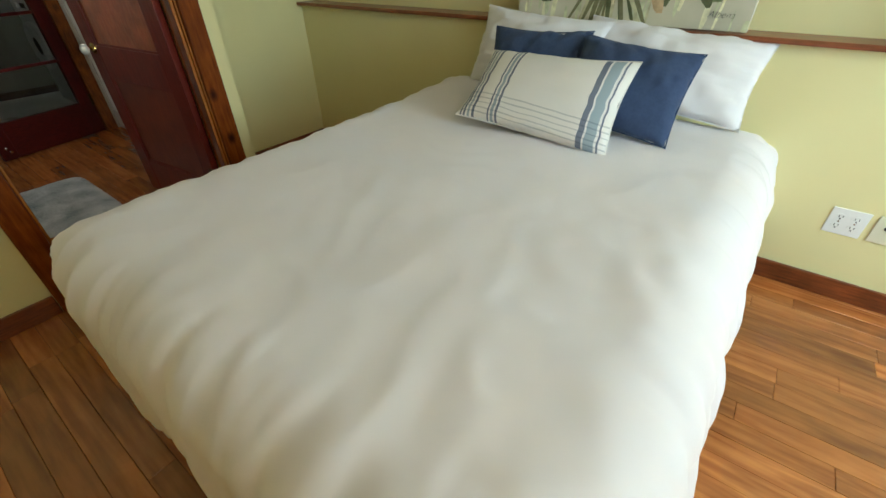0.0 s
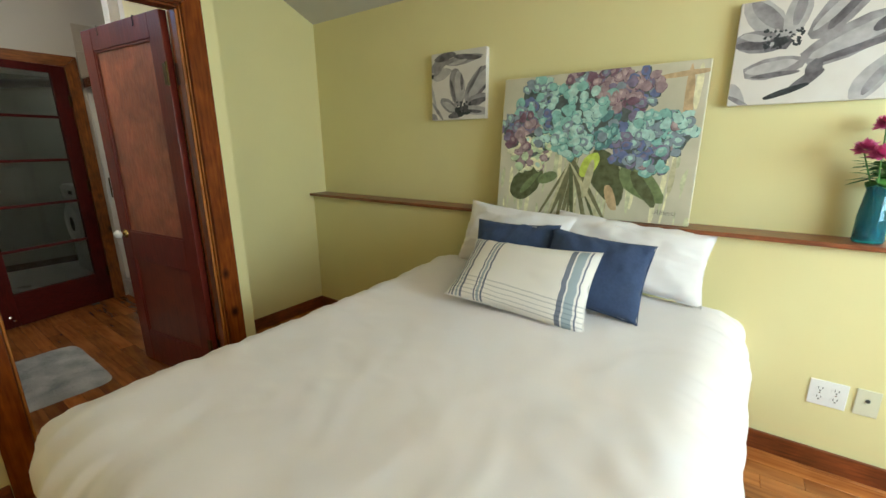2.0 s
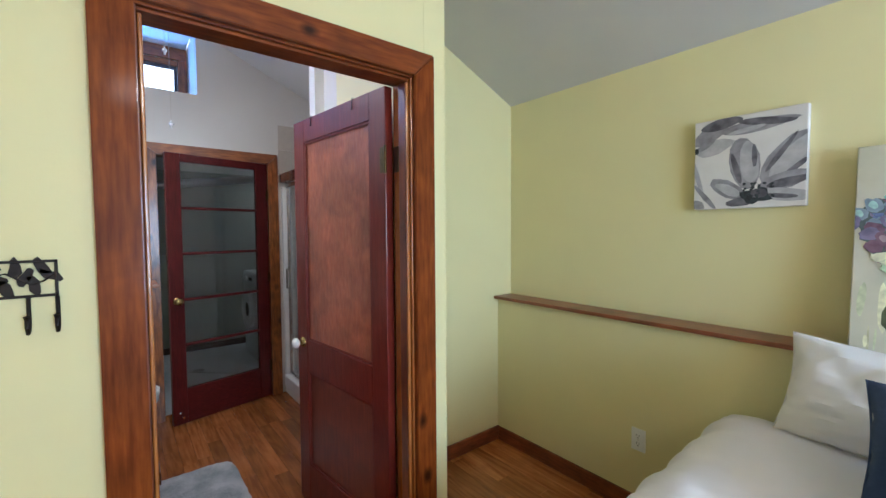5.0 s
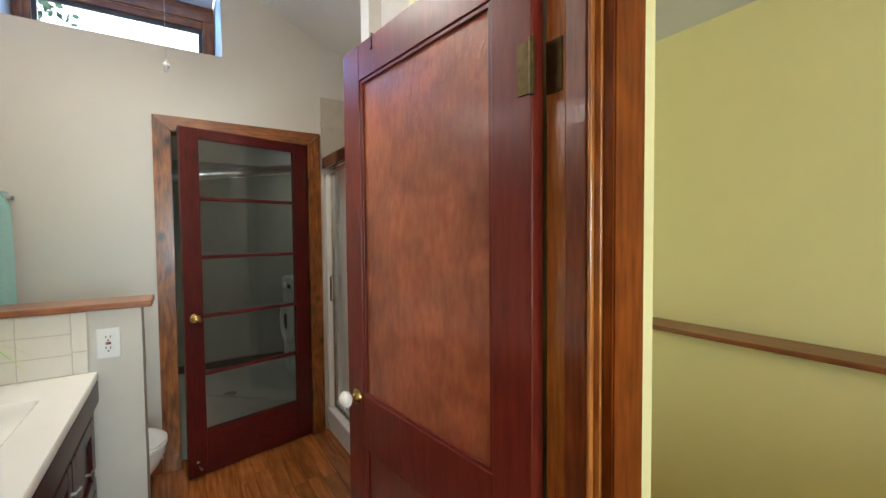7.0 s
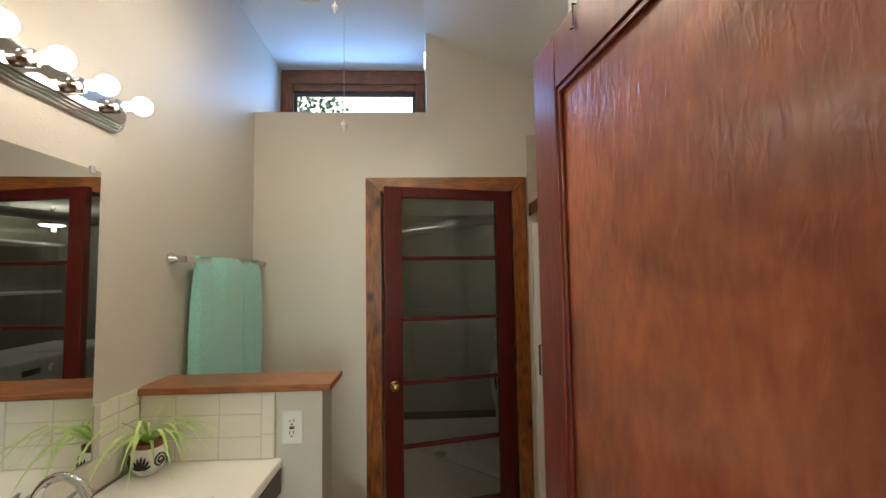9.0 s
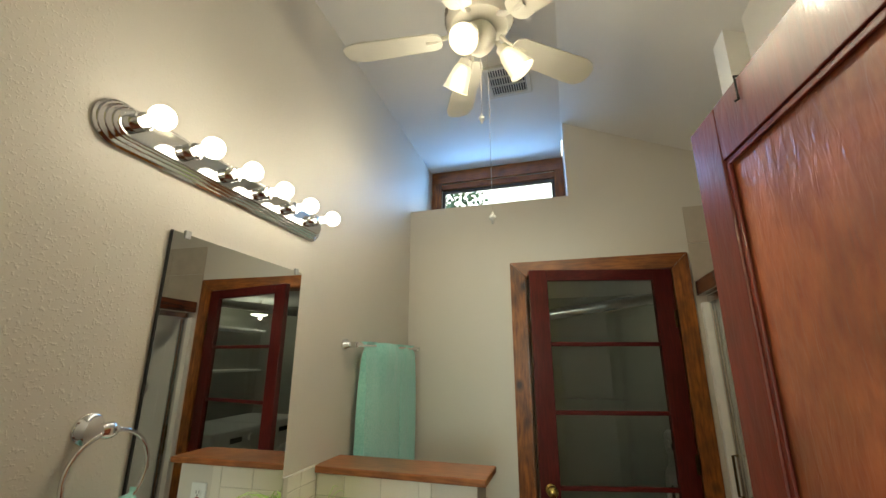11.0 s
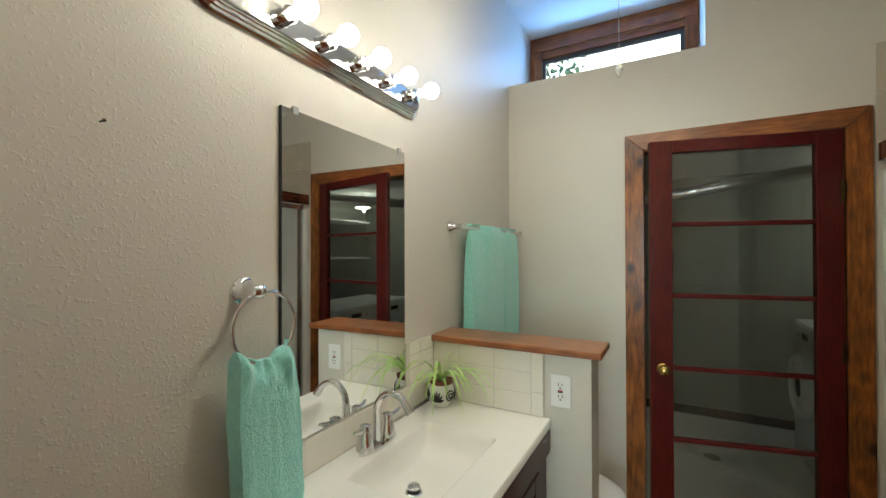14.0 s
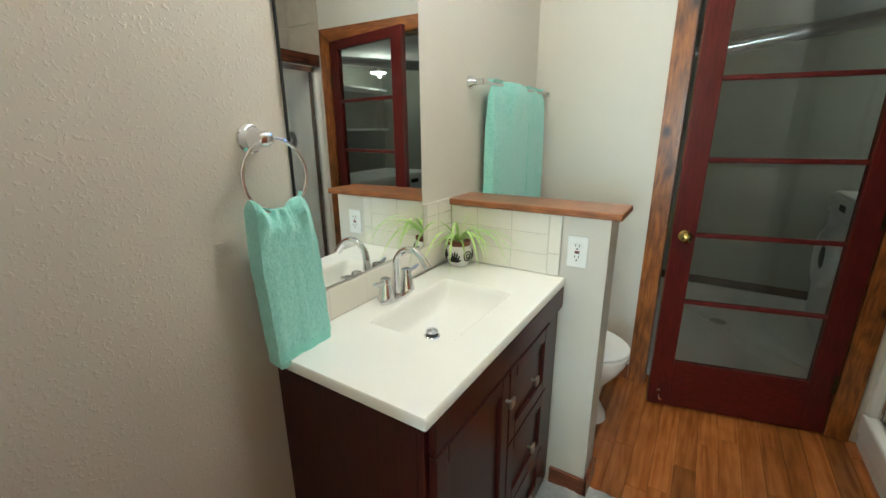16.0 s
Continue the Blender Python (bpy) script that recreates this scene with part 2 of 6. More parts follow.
M_RUG = mat("grey_shag", (0.20, 0.235, 0.255), 1.0, color2=(0.62, 0.62, 0.62), scale=7, bump=1.0, bscale=160, bdist=0.01, sheen=0.4)
M_LINEN = mat("white_duvet_linen", (0.77, 0.735, 0.765), 0.85, color2=(0.79, 0.73, 0.73), scale=3.0, bump=0.25, bscale=900, bdist=0.0008, sheen=0.3)
M_PILLOW = mat("white_pillow_linen", (0.79, 0.76, 0.77), 0.85, var=0.02, scale=6, bump=0.25, bscale=700, bdist=0.0008, sheen=0.3)
M_NAVY = mat("navy_linen", (0.032, 0.055, 0.125), 0.9, color2=(0.04, 0.066, 0.145), scale=90, bump=0.5, bscale=600, bdist=0.001, sheen=0.04)
M_MATTRESS = mat("mattress_ticking", (0.6, 0.58, 0.54), 0.9, var=0.05)
M_CHAIN = mat("chain_metal", (0.55, 0.50, 0.42), 0.3, 1.0)
M_FAN = mat("fan_cream_enamel", (0.62, 0.59, 0.52), 0.4, var=0.05, scale=10)
M_BULB = mat("glowing_globe", (1.0, 0.92, 0.84), 0.4, emit=6.2)
M_LAMPGLASS = mat("lit_white_diffuser", (0.95, 1.0, 0.92), 0.4, emit=3.0)
M_FANBULB = mat("glowing_fan_bulb", (1.0, 0.93, 0.82), 0.4, emit=6)
M_SHADE = mat("frosted_tulip_glass", (0.85, 0.80, 0.68), 0.35, trans=0.55)
M_SHOWER = mat("white_fibreglass", (0.78, 0.77, 0.73), 0.3, var=0.03)
M_DUCT = mat("foil_duct", (0.62, 0.62, 0.62), 0.28, 1.0, bump=0.5, bscale=30)
M_VINYL = mat("window_vinyl_dark", (0.07, 0.06, 0.06), 0.4)
M_FOLIAGE = mat("tree_leaves", (0.12, 0.24, 0.14), 0.7, var=0.5, scale=3)
M_BARK = mat("bark", (0.10, 0.07, 0.05), 0.9, var=0.4, scale=14, bump=1, bscale=20)
M_GRASS = mat("grass_ground", (0.06, 0.10, 0.03), 0.9, var=0.4, scale=2)
M_LEAF = mat("spider_plant_leaf", (0.38, 0.60, 0.13), 0.45, color2=(0.52, 0.70, 0.26), scale=30)
M_SOIL = mat("terracotta_rim", (0.26, 0.10, 0.06), 0.8, var=0.2, scale=40)
M_GLASS = mat("clear_pane", (0.93, 0.95, 0.94), 0.02, trans=1.0)


# ---- builders ----
def finish(bm, smooth=None):
    bmesh.ops.recalc_face_normals(bm, faces=bm.faces)
    if smooth is not None:
        for fc in bm.faces:
            fc.smooth = True
    return bm


def part(name, bm, material, parent=None, label="", kind="", smooth=False, category="", group=""):
    bmesh.ops.recalc_face_normals(bm, faces=bm.faces)
    me = bpy.data.meshes.new(name)
    if smooth:
        for fc in bm.faces:
            fc.smooth = True
    bm.to_mesh(me)
    bm.free()
    for k in (material if isinstance(material, (list, tuple)) else [material]):
        me.materials.append(k)
    if smooth:
        me.set_sharp_from_angle(angle=radians(40))
    ob = new(name, me)
    if parent:
        ob.parent = parent
        ob.matrix_parent_inverse = parent.matrix_world.inverted()
    return tagged(ob, label, category, group, kind)


def thing(name, loc, label="", category="", group="", rz=0.0, rx=0.0, ry=0.0):
    ob = new(name)
    ob.empty_display_size = 0.05
    ob.matrix_world = pose(*loc, rx, ry, rz)
    bpy.context.view_layer.update()
    return tagged(ob, label, category, group)


def b_box(bm, x0, x1, y0, y1, z0, z1, bev=0.0, m=None, seg=2, mi=0):
    before = set(bm.faces)
    g = bmesh.ops.create_cube(bm, size=1.0, matrix=Matrix.LocRotScale(((x0 + x1) / 2, (y0 + y1) / 2, (z0 + z1) / 2), None, (abs(x1 - x0), abs(y1 - y0), abs(z1 - z0))))
    vs = g["verts"]
    if bev:
        es = list({e for v in vs for e in v.link_edges})
        r = bmesh.ops.bevel(bm, geom=es, offset=bev, segments=seg, affect="EDGES", profile=0.5)
    fs = [f for f in bm.faces if f not in before]
    for f in fs:
        f.material_index = mi
    if m is not None:
        bmesh.ops.transform(bm, matrix=m, verts=list({v for f in fs for v in f.verts}))
    return bm


def box(x0, x1, y0, y1, z0, z1, bev=0.0, m=None, seg=2):
    return b_box(bmesh.new(), x0, x1, y0, y1, z0, z1, bev, m, seg)


def b_prism(bm, pts, axis, a, b):
    """Extrudes a polygon of 2D points along an axis from a to b."""
    def v3(p, h):
        return {"x": (h, p[0], p[1]), "y": (p[0], h, p[1]), "z": (p[0], p[1], h)}[axis]
    lo = [bm.verts.new(v3(p, a)) for p in pts]
    hi = [bm.verts.new(v3(p, b)) for p in pts]
    bm.faces.new(lo)
    bm.faces.new(hi[::-1])
    n = len(pts)
    for i in range(n):
        bm.faces.new((lo[i], hi[i], hi[(i + 1) % n], lo[(i + 1) % n]))
    return bm


def prism(pts, axis, a, b):
    return b_prism(bmesh.new(), pts, axis, a, b)


def b_lathe(bm, prof, m=Matrix.Identity(4), seg=24, sx=1.0, sy=1.0):
    """Turns a profile of (radius, height) round z."""
    rings = []
    for r, z in prof:
        if r < 1e-5:
            rings.append([bm.verts.new(m @ Vector((0, 0, z)))])
        else:
            rings.append([bm.verts.new(m @ Vector((r * sx * math.cos(2 * math.pi * i / seg), r * sy * math.sin(2 * math.pi * i / seg), z))) for i in range(seg)])
    for A, B in zip(rings, rings[1:]):
        for i in range(seg):
            j = (i + 1) % seg
            if len(A) == 1 and len(B) == 1:
                continue
            if len(A) == 1:
                bm.faces.new((A[0], B[i], B[j]))
            elif len(B) == 1:
                bm.faces.new((A[i], A[j], B[0]))
            else:
                bm.faces.new((A[i], A[j], B[j], B[i]))
    for R in (rings[0], rings[-1]):
        if len(R) > 2:
            bm.faces.new(R)
    return bm


def lathe(prof, m=Matrix.Identity(4), seg=24, sx=1.0, sy=1.0):
    return b_lathe(bmesh.new(), prof, m, seg, sx, sy)


def b_tube(bm, pts, r, seg=10, close=False):
    """A round bar along a line of points; r may be a list."""
    pts = [Vector(p) for p in pts]
    n = len(pts)
    rs = r if isinstance(r, (list, tuple)) else [r] * n
    up = Vector((0.13, 0.21, 0.97))
    rings = []
    for i, p in enumerate(pts):
        a = pts[(i - 1) % n] if (i or close) else pts[0]
        c = pts[(i + 1) % n] if (i < n - 1 or close) else pts[-1]
        t = (c - a).normalized()
        u = t.cross(up)
        if u.length < 0.05:
            u = t.cross(Vector((1, 0, 0)))
        u.normalize()
        w = t.cross(u).normalized()
        rings.append([bm.verts.new(p + (u * math.cos(2 * math.pi * k / seg) + w * math.sin(2 * math.pi * k / seg)) * rs[i]) for k in range(seg)])
    for i in range(n if close else n - 1):
        A, B = rings[i], rings[(i + 1) % n]
        # choose the twist that keeps the bar straight
        best = min(range(seg), key=lambda s: (A[0].co - B[s].co).length)
        for k in range(seg):
            bm.faces.new((A[k], A[(k + 1) % seg], B[(k + 1 + best) % seg], B[(k + best) % seg]))
    if not close:
        bm.faces.new(rings[0])
        bm.faces.new(rings[-1])
    return bm


def tube(pts, r, seg=10, close=False):
    return b_tube(bmesh.new(), pts, r, seg, close)


def ball(c, r, u=16, v=10, m=None, s=(1, 1, 1)):
    bm = bmesh.new()
    bmesh.ops.create_uvsphere(bm, u_segments=u, v_segments=v, radius=r, matrix=Matrix.LocRotScale(c, None, s))
    return bm


# ---- the place ----
def roof_z(y):
    return 3.035 if y < 0.6 else 3.035 - 0.44 * (y - 0.6)


YB = -0.36          # the mirror wall at its near end
def south(x):
    return -0.36 - 0.0265 * (-2.27 - x)


ST = dict(kind="structure")
part("wall_north", box(-2.83, 2.4, 2.26, 2.40, 1.0, 2.36), M_YELLOW, **ST, label="pale yellow painted upper bedroom wall")
part("wall_north_lower", box(-2.83, 2.4, 2.13, 2.40, 0, 0.982), M_YELLOW, **ST, label="pale yellow lower wall under the wooden ledge")
part("ledge", box(-2.829, 2.4, 2.088, 2.26, 0.983, 1.003, 0.004), M_LEDGE, **ST, label="dark reddish wooden ledge along the yellow wall")
part("wall_nook", prism([(1.12, 0), (2.26, 0), (2.26, roof_z(2.26) + 0.02), (1.12, roof_z(1.12) + 0.02)], "x", -2.93, -2.83), M_YELLOW, **ST, label="pale yellow wall of the nook")
part("wall_partition", prism([(1.02, 0), (1.12, 0), (1.12, roof_z(1.12) + 0.02), (1.02, roof_z(1.02) + 0.02)], "x", -2.93, -2.14), M_YELLOW, **ST, label="pale yellow partition between the nook and bathroom")
DY0, DY1, DZ = 0.12, 0.985, 2.035      # rough opening of the bedroom door
bm = bmesh.new()
b_prism(bm, [(-1.8, 0), (DY0, 0), (DY0, 3.06), (-1.8, 3.06)], "x", -2.20, -2.14)
b_prism(bm, [(DY1, 0), (1.0195, 0), (1.0195, roof_z(1.02) + 0.02), (DY1, roof_z(DY1) + 0.02)], "x", -2.20, -2.14)
b_prism(bm, [(DY0, DZ), (DY1, DZ), (DY1, roof_z(DY1) + 0.02), (0.6, 3.055), (DY0, 3.055)], "x", -2.20, -2.14)
part("wall_west", bm, M_YELLOW, **ST, label="pale yellow wall round the bathroom doorway")
bm = bmesh.new()
b_prism(bm, [(-0.5, 0), (DY0, 0), (DY0, 3.06), (-0.5, 3.06)], "x", -2.26, -2.2005)
b_prism(bm, [(DY1, 0), (1.0195, 0), (1.0195, roof_z(1.02) + 0.02), (DY1, roof_z(DY1) + 0.02)], "x", -2.26, -2.2005)
b_prism(bm, [(DY0, DZ), (DY1, DZ), (DY1, roof_z(DY1) + 0.02), (0.6, 3.055), (DY0, 3.055)], "x", -2.26, -2.2005)
part("wall_bathroom_east", bm, M_GREIGE, **ST, label="warm white bathroom wall round the doorway")
part("wall_south", box(-2.20, 2.4, -1.9, -1.8, 0, 3.06), M_YELLOW, **ST, label="plain pale yellow wall")
bm = bmesh.new()
for a in ((-1.9, 0.2, 0, 3.06), (1.6, 2.4, 0, 3.06), (0.2, 1.6, 0, 0.85), (0.2, 1.6, 2.1, 3.06)):
    b_box(bm, 2.4, 2.52, *a)
part("wall_east", bm, M_YELLOW, **ST, label="pale yellow wall with a window")
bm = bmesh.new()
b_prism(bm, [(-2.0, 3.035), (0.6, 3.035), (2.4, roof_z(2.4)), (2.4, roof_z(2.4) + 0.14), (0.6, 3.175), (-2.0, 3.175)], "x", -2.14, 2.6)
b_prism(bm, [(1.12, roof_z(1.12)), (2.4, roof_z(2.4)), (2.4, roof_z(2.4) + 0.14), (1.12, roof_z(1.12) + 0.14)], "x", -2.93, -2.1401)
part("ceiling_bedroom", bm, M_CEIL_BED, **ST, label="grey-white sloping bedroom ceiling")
bm = bmesh.new()
b_prism(bm, [(-0.7, 3.035), (0.6, 3.035), (0.6, 3.175), (-0.7, 3.175)], "x", -5.3, -2.14)
b_prism(bm, [(0.6, 3.035), (1.12, roof_z(1.12)), (1.12, roof_z(1.12) + 0.14), (0.6, 3.175)], "x", -4.85, -2.14)
b_prism(bm, [(1.12, roof_z(1.12)), (2.4, roof_z(2.4)), (2.4, roof_z(2.4) + 0.14), (1.12, roof_z(1.12) + 0.14)], "x", -4.85, -2.9301)
part("ceiling_bathroom", bm, M_CEIL, **ST, label="white bathroom ceiling, flat then sloping")

# bathroom walls
part("wall_bathroom_south", prism([(-2.2005, south(-2.2)), (-5.2, south(-5.2)), (-5.2, -0.62), (-2.2005, -0.62)], "z", 0, 3.05), M_GREIGE, **ST, label="warm white orange-peel bathroom wall with the mirror")
GY0, GY1, GZ = 0.305, 1.135, 2.05
bm = bmesh.new()
b_prism(bm, [(-0.6, 0), (GY0, 0), (GY0, 2.525), (-0.6, 2.525)], "x", -4.72, -4.62)
b_prism(bm, [(GY0, GZ), (GY1, GZ), (GY1, roof_z(GY1) + 0.02), (0.61, 3.05), (0.61, 2.525), (GY0, 2.525)], "x", -4.72, -4.62)
b_prism(bm, [(GY1, 0), (2.3, 0), (2.3, roof_z(2.3) + 0.02), (GY1, roof_z(GY1) + 0.02)], "x", -4.72, -4.62)
part("wall_bathroom_west", bm, M_GREIGE, **ST, label="warm white bathroom wall round the glazed door")
part("window_well_sill", box(-5.12, -4.7205, -0.6, 0.61, 2.43, 2.525), M_CEIL, **ST, label="white sill of the high window recess")
part("window_well_side", box(-5.12, -4.7205, 0.61, 0.70, 2.43, 3.06), M_CEIL, **ST, label="white side of the high window recess")
bm = bmesh.new()
for a in ((-0.62, -0.36, 2.43, 3.06), (0.535, 0.70, 2.43, 3.06), (-0.36, 0.535, 2.43, 2.62), (-0.36, 0.535, 2.93, 3.06)):
    b_box(bm, -5.2, -5.121, *a)
part("wall_window", bm, M_CEIL, **ST, label="white wall round the high window")
part("wall_bathroom_north", prism([(-3.63, 0), (-2.9305, 0), (-2.9305, 2.8), (-3.63, 2.8)], "y", 1.24, 1.34), M_GREIGE, **ST, label="white wall behind the open door")
part("wall_shower_end", box(-3.80, -3.695, 1.20, 2.3, 0, 2.79), M_WHITE, **ST, label="white end of the shower partition")
part("wall_shower_recess", box(-3.6945, -3.6305, 1.275, 1.34, 0, 2.76), M_GREIGE, **ST, label="grey recessed strip beside the shower partition")
part("wall_shower_north", box(-4.72, -3.80, 2.2, 2.32, 0, 2.37), M_GREIGE, **ST, label="rear wall of the shower alcove")
# laundry
bm = bmesh.new()
b_box(bm, -6.75, -6.65, -0.6, 2.3, 0, 2.4)
b_box(bm, -6.65, -4.7205, -0.6, -0.5, 0, 2.4)
b_box(bm, -6.65, -4.7205, 2.2, 2.3, 0, 2.4)
part("wall_laundry", bm, M_LAUNDRY, **ST, label="off-white laundry room walls with dimness put into their colour")
part("ceiling_laundry", box(-6.6495, -5.1205, -0.499, 2.199, 2.18, 2.399), M_CEIL, **ST, label="plain white laundry ceiling")
part("ceiling_laundry_rear", box(-5.1200, -4.7205, 0.7005, 2.199, 2.18, 2.399), M_CEIL, **ST, label="plain white laundry ceiling")
part("subfloor", box(-4.72, 2.5, -1.9, 2.4, -0.12, -0.012), M_SUBFLOOR, **ST, label="dark base under the oak strips")
part("laundry_floor", box(-6.75, -4.7205, -0.6, 2.3, -0.1, -0.004), M_SHOWER, **ST, label="pale laundry floor")
part("ground", box(-60, 60, -60, 60, -0.5, -0.4), M_GRASS, **ST, label="green ground outside")

# ---- doors and casings ----
def casing(name, x0, x1, y0, y1, z1, w, label, mz, my):
    """Two legs and a head, mitred, round an opening y0..y1 up to z1."""
    root = thing(name, (x0, (y0 + y1) / 2, 0), label, "door casing")
    for (pts, mm) in (([(y0, 0), (y0, z1), (y0 - w, z1 + w), (y0 - w, 0)], mz), ([(y1, 0), (y1 + w, 0), (y1 + w, z1 + w), (y1, z1)], mz), ([(y0 + 0.001, z1 + 0.001), (y1 - 0.001, z1 + 0.001), (y1 + w - 0.002, z1 + w), (y0 - w + 0.002, z1 + w)], my)):
        bm = prism(pts, "x", x0, x1)
        bmesh.ops.bevel(bm, geom=list(bm.edges), offset=0.003, segments=2, affect="EDGES")
        part("casing_board", bm, mm, root)
    return root


casing("door_casing", -2.14, -2.116, 0.141, 0.962, 2.018, 0.089, "reddish knotty pine casing round the bathroom doorway", M_CASB_Z, M_CASB_Y)
jamb = thing("door_jamb", (-2.2, 0.55, 0), "reddish varnished pine jamb with a stepped stop", "door jamb")
# one jamb in two tones: first board coloured as shaded, second as lit
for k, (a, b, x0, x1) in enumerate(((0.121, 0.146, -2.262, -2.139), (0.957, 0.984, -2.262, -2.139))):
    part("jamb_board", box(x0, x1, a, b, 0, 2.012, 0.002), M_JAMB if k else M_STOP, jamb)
part("jamb_head", box(-2.262, -2.139, 0.121, 0.984, 2.012, 2.034, 0.002), M_CASB_Y, jamb)
for a, b in ((0.146, 0.156), (0.945, 0.957)):
    part("door_stop", box(-2.207, -2.160, a, b, 0, 2.002, 0.003), M_STOP, jamb)
    part("door_stop_bead", box(-2.157, -2.149, a - 0.002 if a > 0.5 else a + 0.002, b - 0.002 if a > 0.5 else b + 0.002, 0, 1.996, 0.003), M_JAMB, jamb)
part("door_stop", box(-2.20, -2.150, 0.146, 0.957, 2.002, 2.012, 0.002), M_CASB_Y, jamb)


def panel_door(root, w, h, t, stile, rails, mat_frame, mat_panel):
    """Leaf in its own frame: x along the width from the hinge, y thickness, z up. rails: (z0, z1) bands."""
    m = root.matrix_world
    def P(name, bm, mm, lab=""):
        bm.transform(m)
        return part(name, bm, mm, root, lab)
    P("stile", box(0, stile, 0, t, 0, h, 0.003), mat_frame)
    P("stile", box(w - stile, w, 0, t, 0, h, 0.003), mat_frame)
    for a, b in rails:
        P("rail", box(stile, w - stile, 0.0005, t - 0.0005, a, b, 0.002), mat_frame)
    for (a0, a1), (b0, b1) in zip(rails, rails[1:]):
        P("door_panel", box(stile + 0.001, w - stile - 0.001, 0.012, t - 0.012, a1 + 0.001, b0 - 0.001), mat_panel if a1 > 0.5 else M_DOOR_L, "flat orange-brown plywood panel" if a1 > 0.5 else "flat dark red lower panel, shade put into its colour")
        for s in (0.004, t - 0.010):
            bm = bmesh.new()
            for q in ((stile, stile + 0.012, a1, b0), (w - stile - 0.012, w - stile, a1, b0), (stile, w - stile, a1, a1 + 0.012), (stile, w - stile, b0 - 0.012, b0)):
                b_box(bm, q[0], q[1], s, s + 0.006, q[2], q[3], 0.002)
            P("panel_moulding", bm, mat_frame)


# the bedroom door, opened into the bathroom
HX, HY = -2.270, 0.957
ang = math.degrees(math.atan2(0.833 - 0.921, -3.060 - HX))
door = thing("door_bathroom", (HX, HY, 0.012), "red-brown panelled wooden door standing open into the bathroom", "door", rz=ang)
panel_door(door, 0.797, 2.0, 0.036, 0.108, [(0, 0.21), (0.705, 0.872), (1.888, 2.0)], M_DOOR_Z, M_DOOR_P)
def knob_set(root, m, mat_ball, mat_rose, label):
    """A turned knob that points along local z of m."""
    k = part("knob", lathe([(0.0, 0.062), (0.013, 0.061), (0.024, 0.053), (0.028, 0.042), (0.024, 0.031), (0.012, 0.024), (0.010, 0.022)], m), mat_ball, root, label, smooth=True)
    part("knob_rose", lathe([(0.0, 0.024), (0.010, 0.024), (0.010, 0.012), (0.020, 0.009), (0.027, 0.004), (0.028, 0.0)], m), mat_rose, root, smooth=True)
    return k


dm = door.matrix_world
knob_set(door, dm @ pose(0.735, 0.036, 0.855, -90), M_PORC, M_BRASS, "white porcelain knob")
knob_set(door, dm @ pose(0.735, 0.0, 0.855, 90), M_PORC, M_BRASS, "white porcelain knob")
for z in (1.665, 0.20):
    part("hinge_leaf", box(-2.2615, -2.222, 0.9545, 0.9575, z + 0.012, z + 0.112, 0.001), M_DARKBRASS, jamb, "dark brass hinge leaf")
    h = part("hinge", box(-0.002, 0.034, 0.0355, 0.0385, z, z + 0.10, 0.001, dm), M_DARKBRASS, door, "dark brass butt hinge")
    part("hinge_pin", lathe([(0, -0.004), (0.006, -0.004), (0.006, 0.104), (0, 0.104)], dm @ pose(-0.004, 0.040, z), 12), M_DARKBRASS, h)
for d in (0.23, 0.60):
    bm = tube([(d, 0.044, 1.955), (d, 0.0385, 1.958), (d, 0.0385, 2.003), (d, -0.0025, 2.003), (d, -0.0025, 1.94), (d, -0.014, 1.925), (d, -0.022, 1.935)], 0.0022, 8)
    bm.transform(dm)
    tagged(part("over_door_hook", bm, M_IRON, label="thin dark wire hook hung over the top of the red door"), category="hook", group="hooks over the door")

# glazed door to the laundry
casing("glazed_door_casing", -4.62, -4.597, 0.325, 1.118, 2.032, 0.086, "orange-brown knotty pine casing round the glazed door", M_CAS_Z, M_CAS_Y)
jamb2 = thing("glazed_door_jamb", (-4.67, 0.72, 0), "dark stained jamb of the glazed door", "door jamb")
part("jamb_board", box(-4.722, -4.619, 0.306, 0.33, 0, 2.03, 0.002), M_CAS_Z, jamb2)
part("jamb_board", box(-4.722, -4.619, 1.110, 1.134, 0, 2.03, 0.002), M_CAS_Z, jamb2)
part("jamb_head", box(-4.722, -4.619, 0.306, 1.134, 2.028, 2.049, 0.002), M_CAS_Y, jamb2)
GX, GYH = -4.612, 1.104
ang2 = math.degrees(math.atan2(0.363 - GYH, -4.435 - GX))
gdoor = thing("glazed_door", (GX, GYH, 0.014), "dark red five-light glazed door standing slightly ajar", "door", rz=ang2)
gm = gdoor.matrix_world


def GP(name, bm, mm, lab="", parent=gdoor):
    bm.transform(gm)
    return part(name, bm, mm, parent, lab)


GW, GH = 0.763, 2.014
for a, b in ((0, 0.098), (GW - 0.098, GW)):
    GP("stile", box(a, b, -0.018, 0.018, 0, GH, 0.003), M_DARKRED_Z)
for a, b in ((0, 0.258), (1.955, GH)):
    GP("rail", box(0.098, GW - 0.098, -0.0175, 0.0175, a, b, 0.002), M_DARKRED_Y)
gz = [0.258, 0.590, 0.929, 1.274, 1.614, 1.955]
for z in gz[1:-1]:
    GP("glazing_bar", box(0.099, GW - 0.099, -0.013, 0.013, z - 0.011, z + 0.011, 0.005), M_DARKRED_Y)
for a, b in zip(gz, gz[1:]):
    GP("pane", box(0.096, GW - 0.096, -0.002, 0.002, a + 0.006, b - 0.006), M_GLASS, "clear glass pane")
for s in (1, -1):
    knob_set(gdoor, gm @ pose(GW - 0.05, 0.018 * s, 0.925, -90 * s), M_BRASS, M_BRASS, "round brass knob")
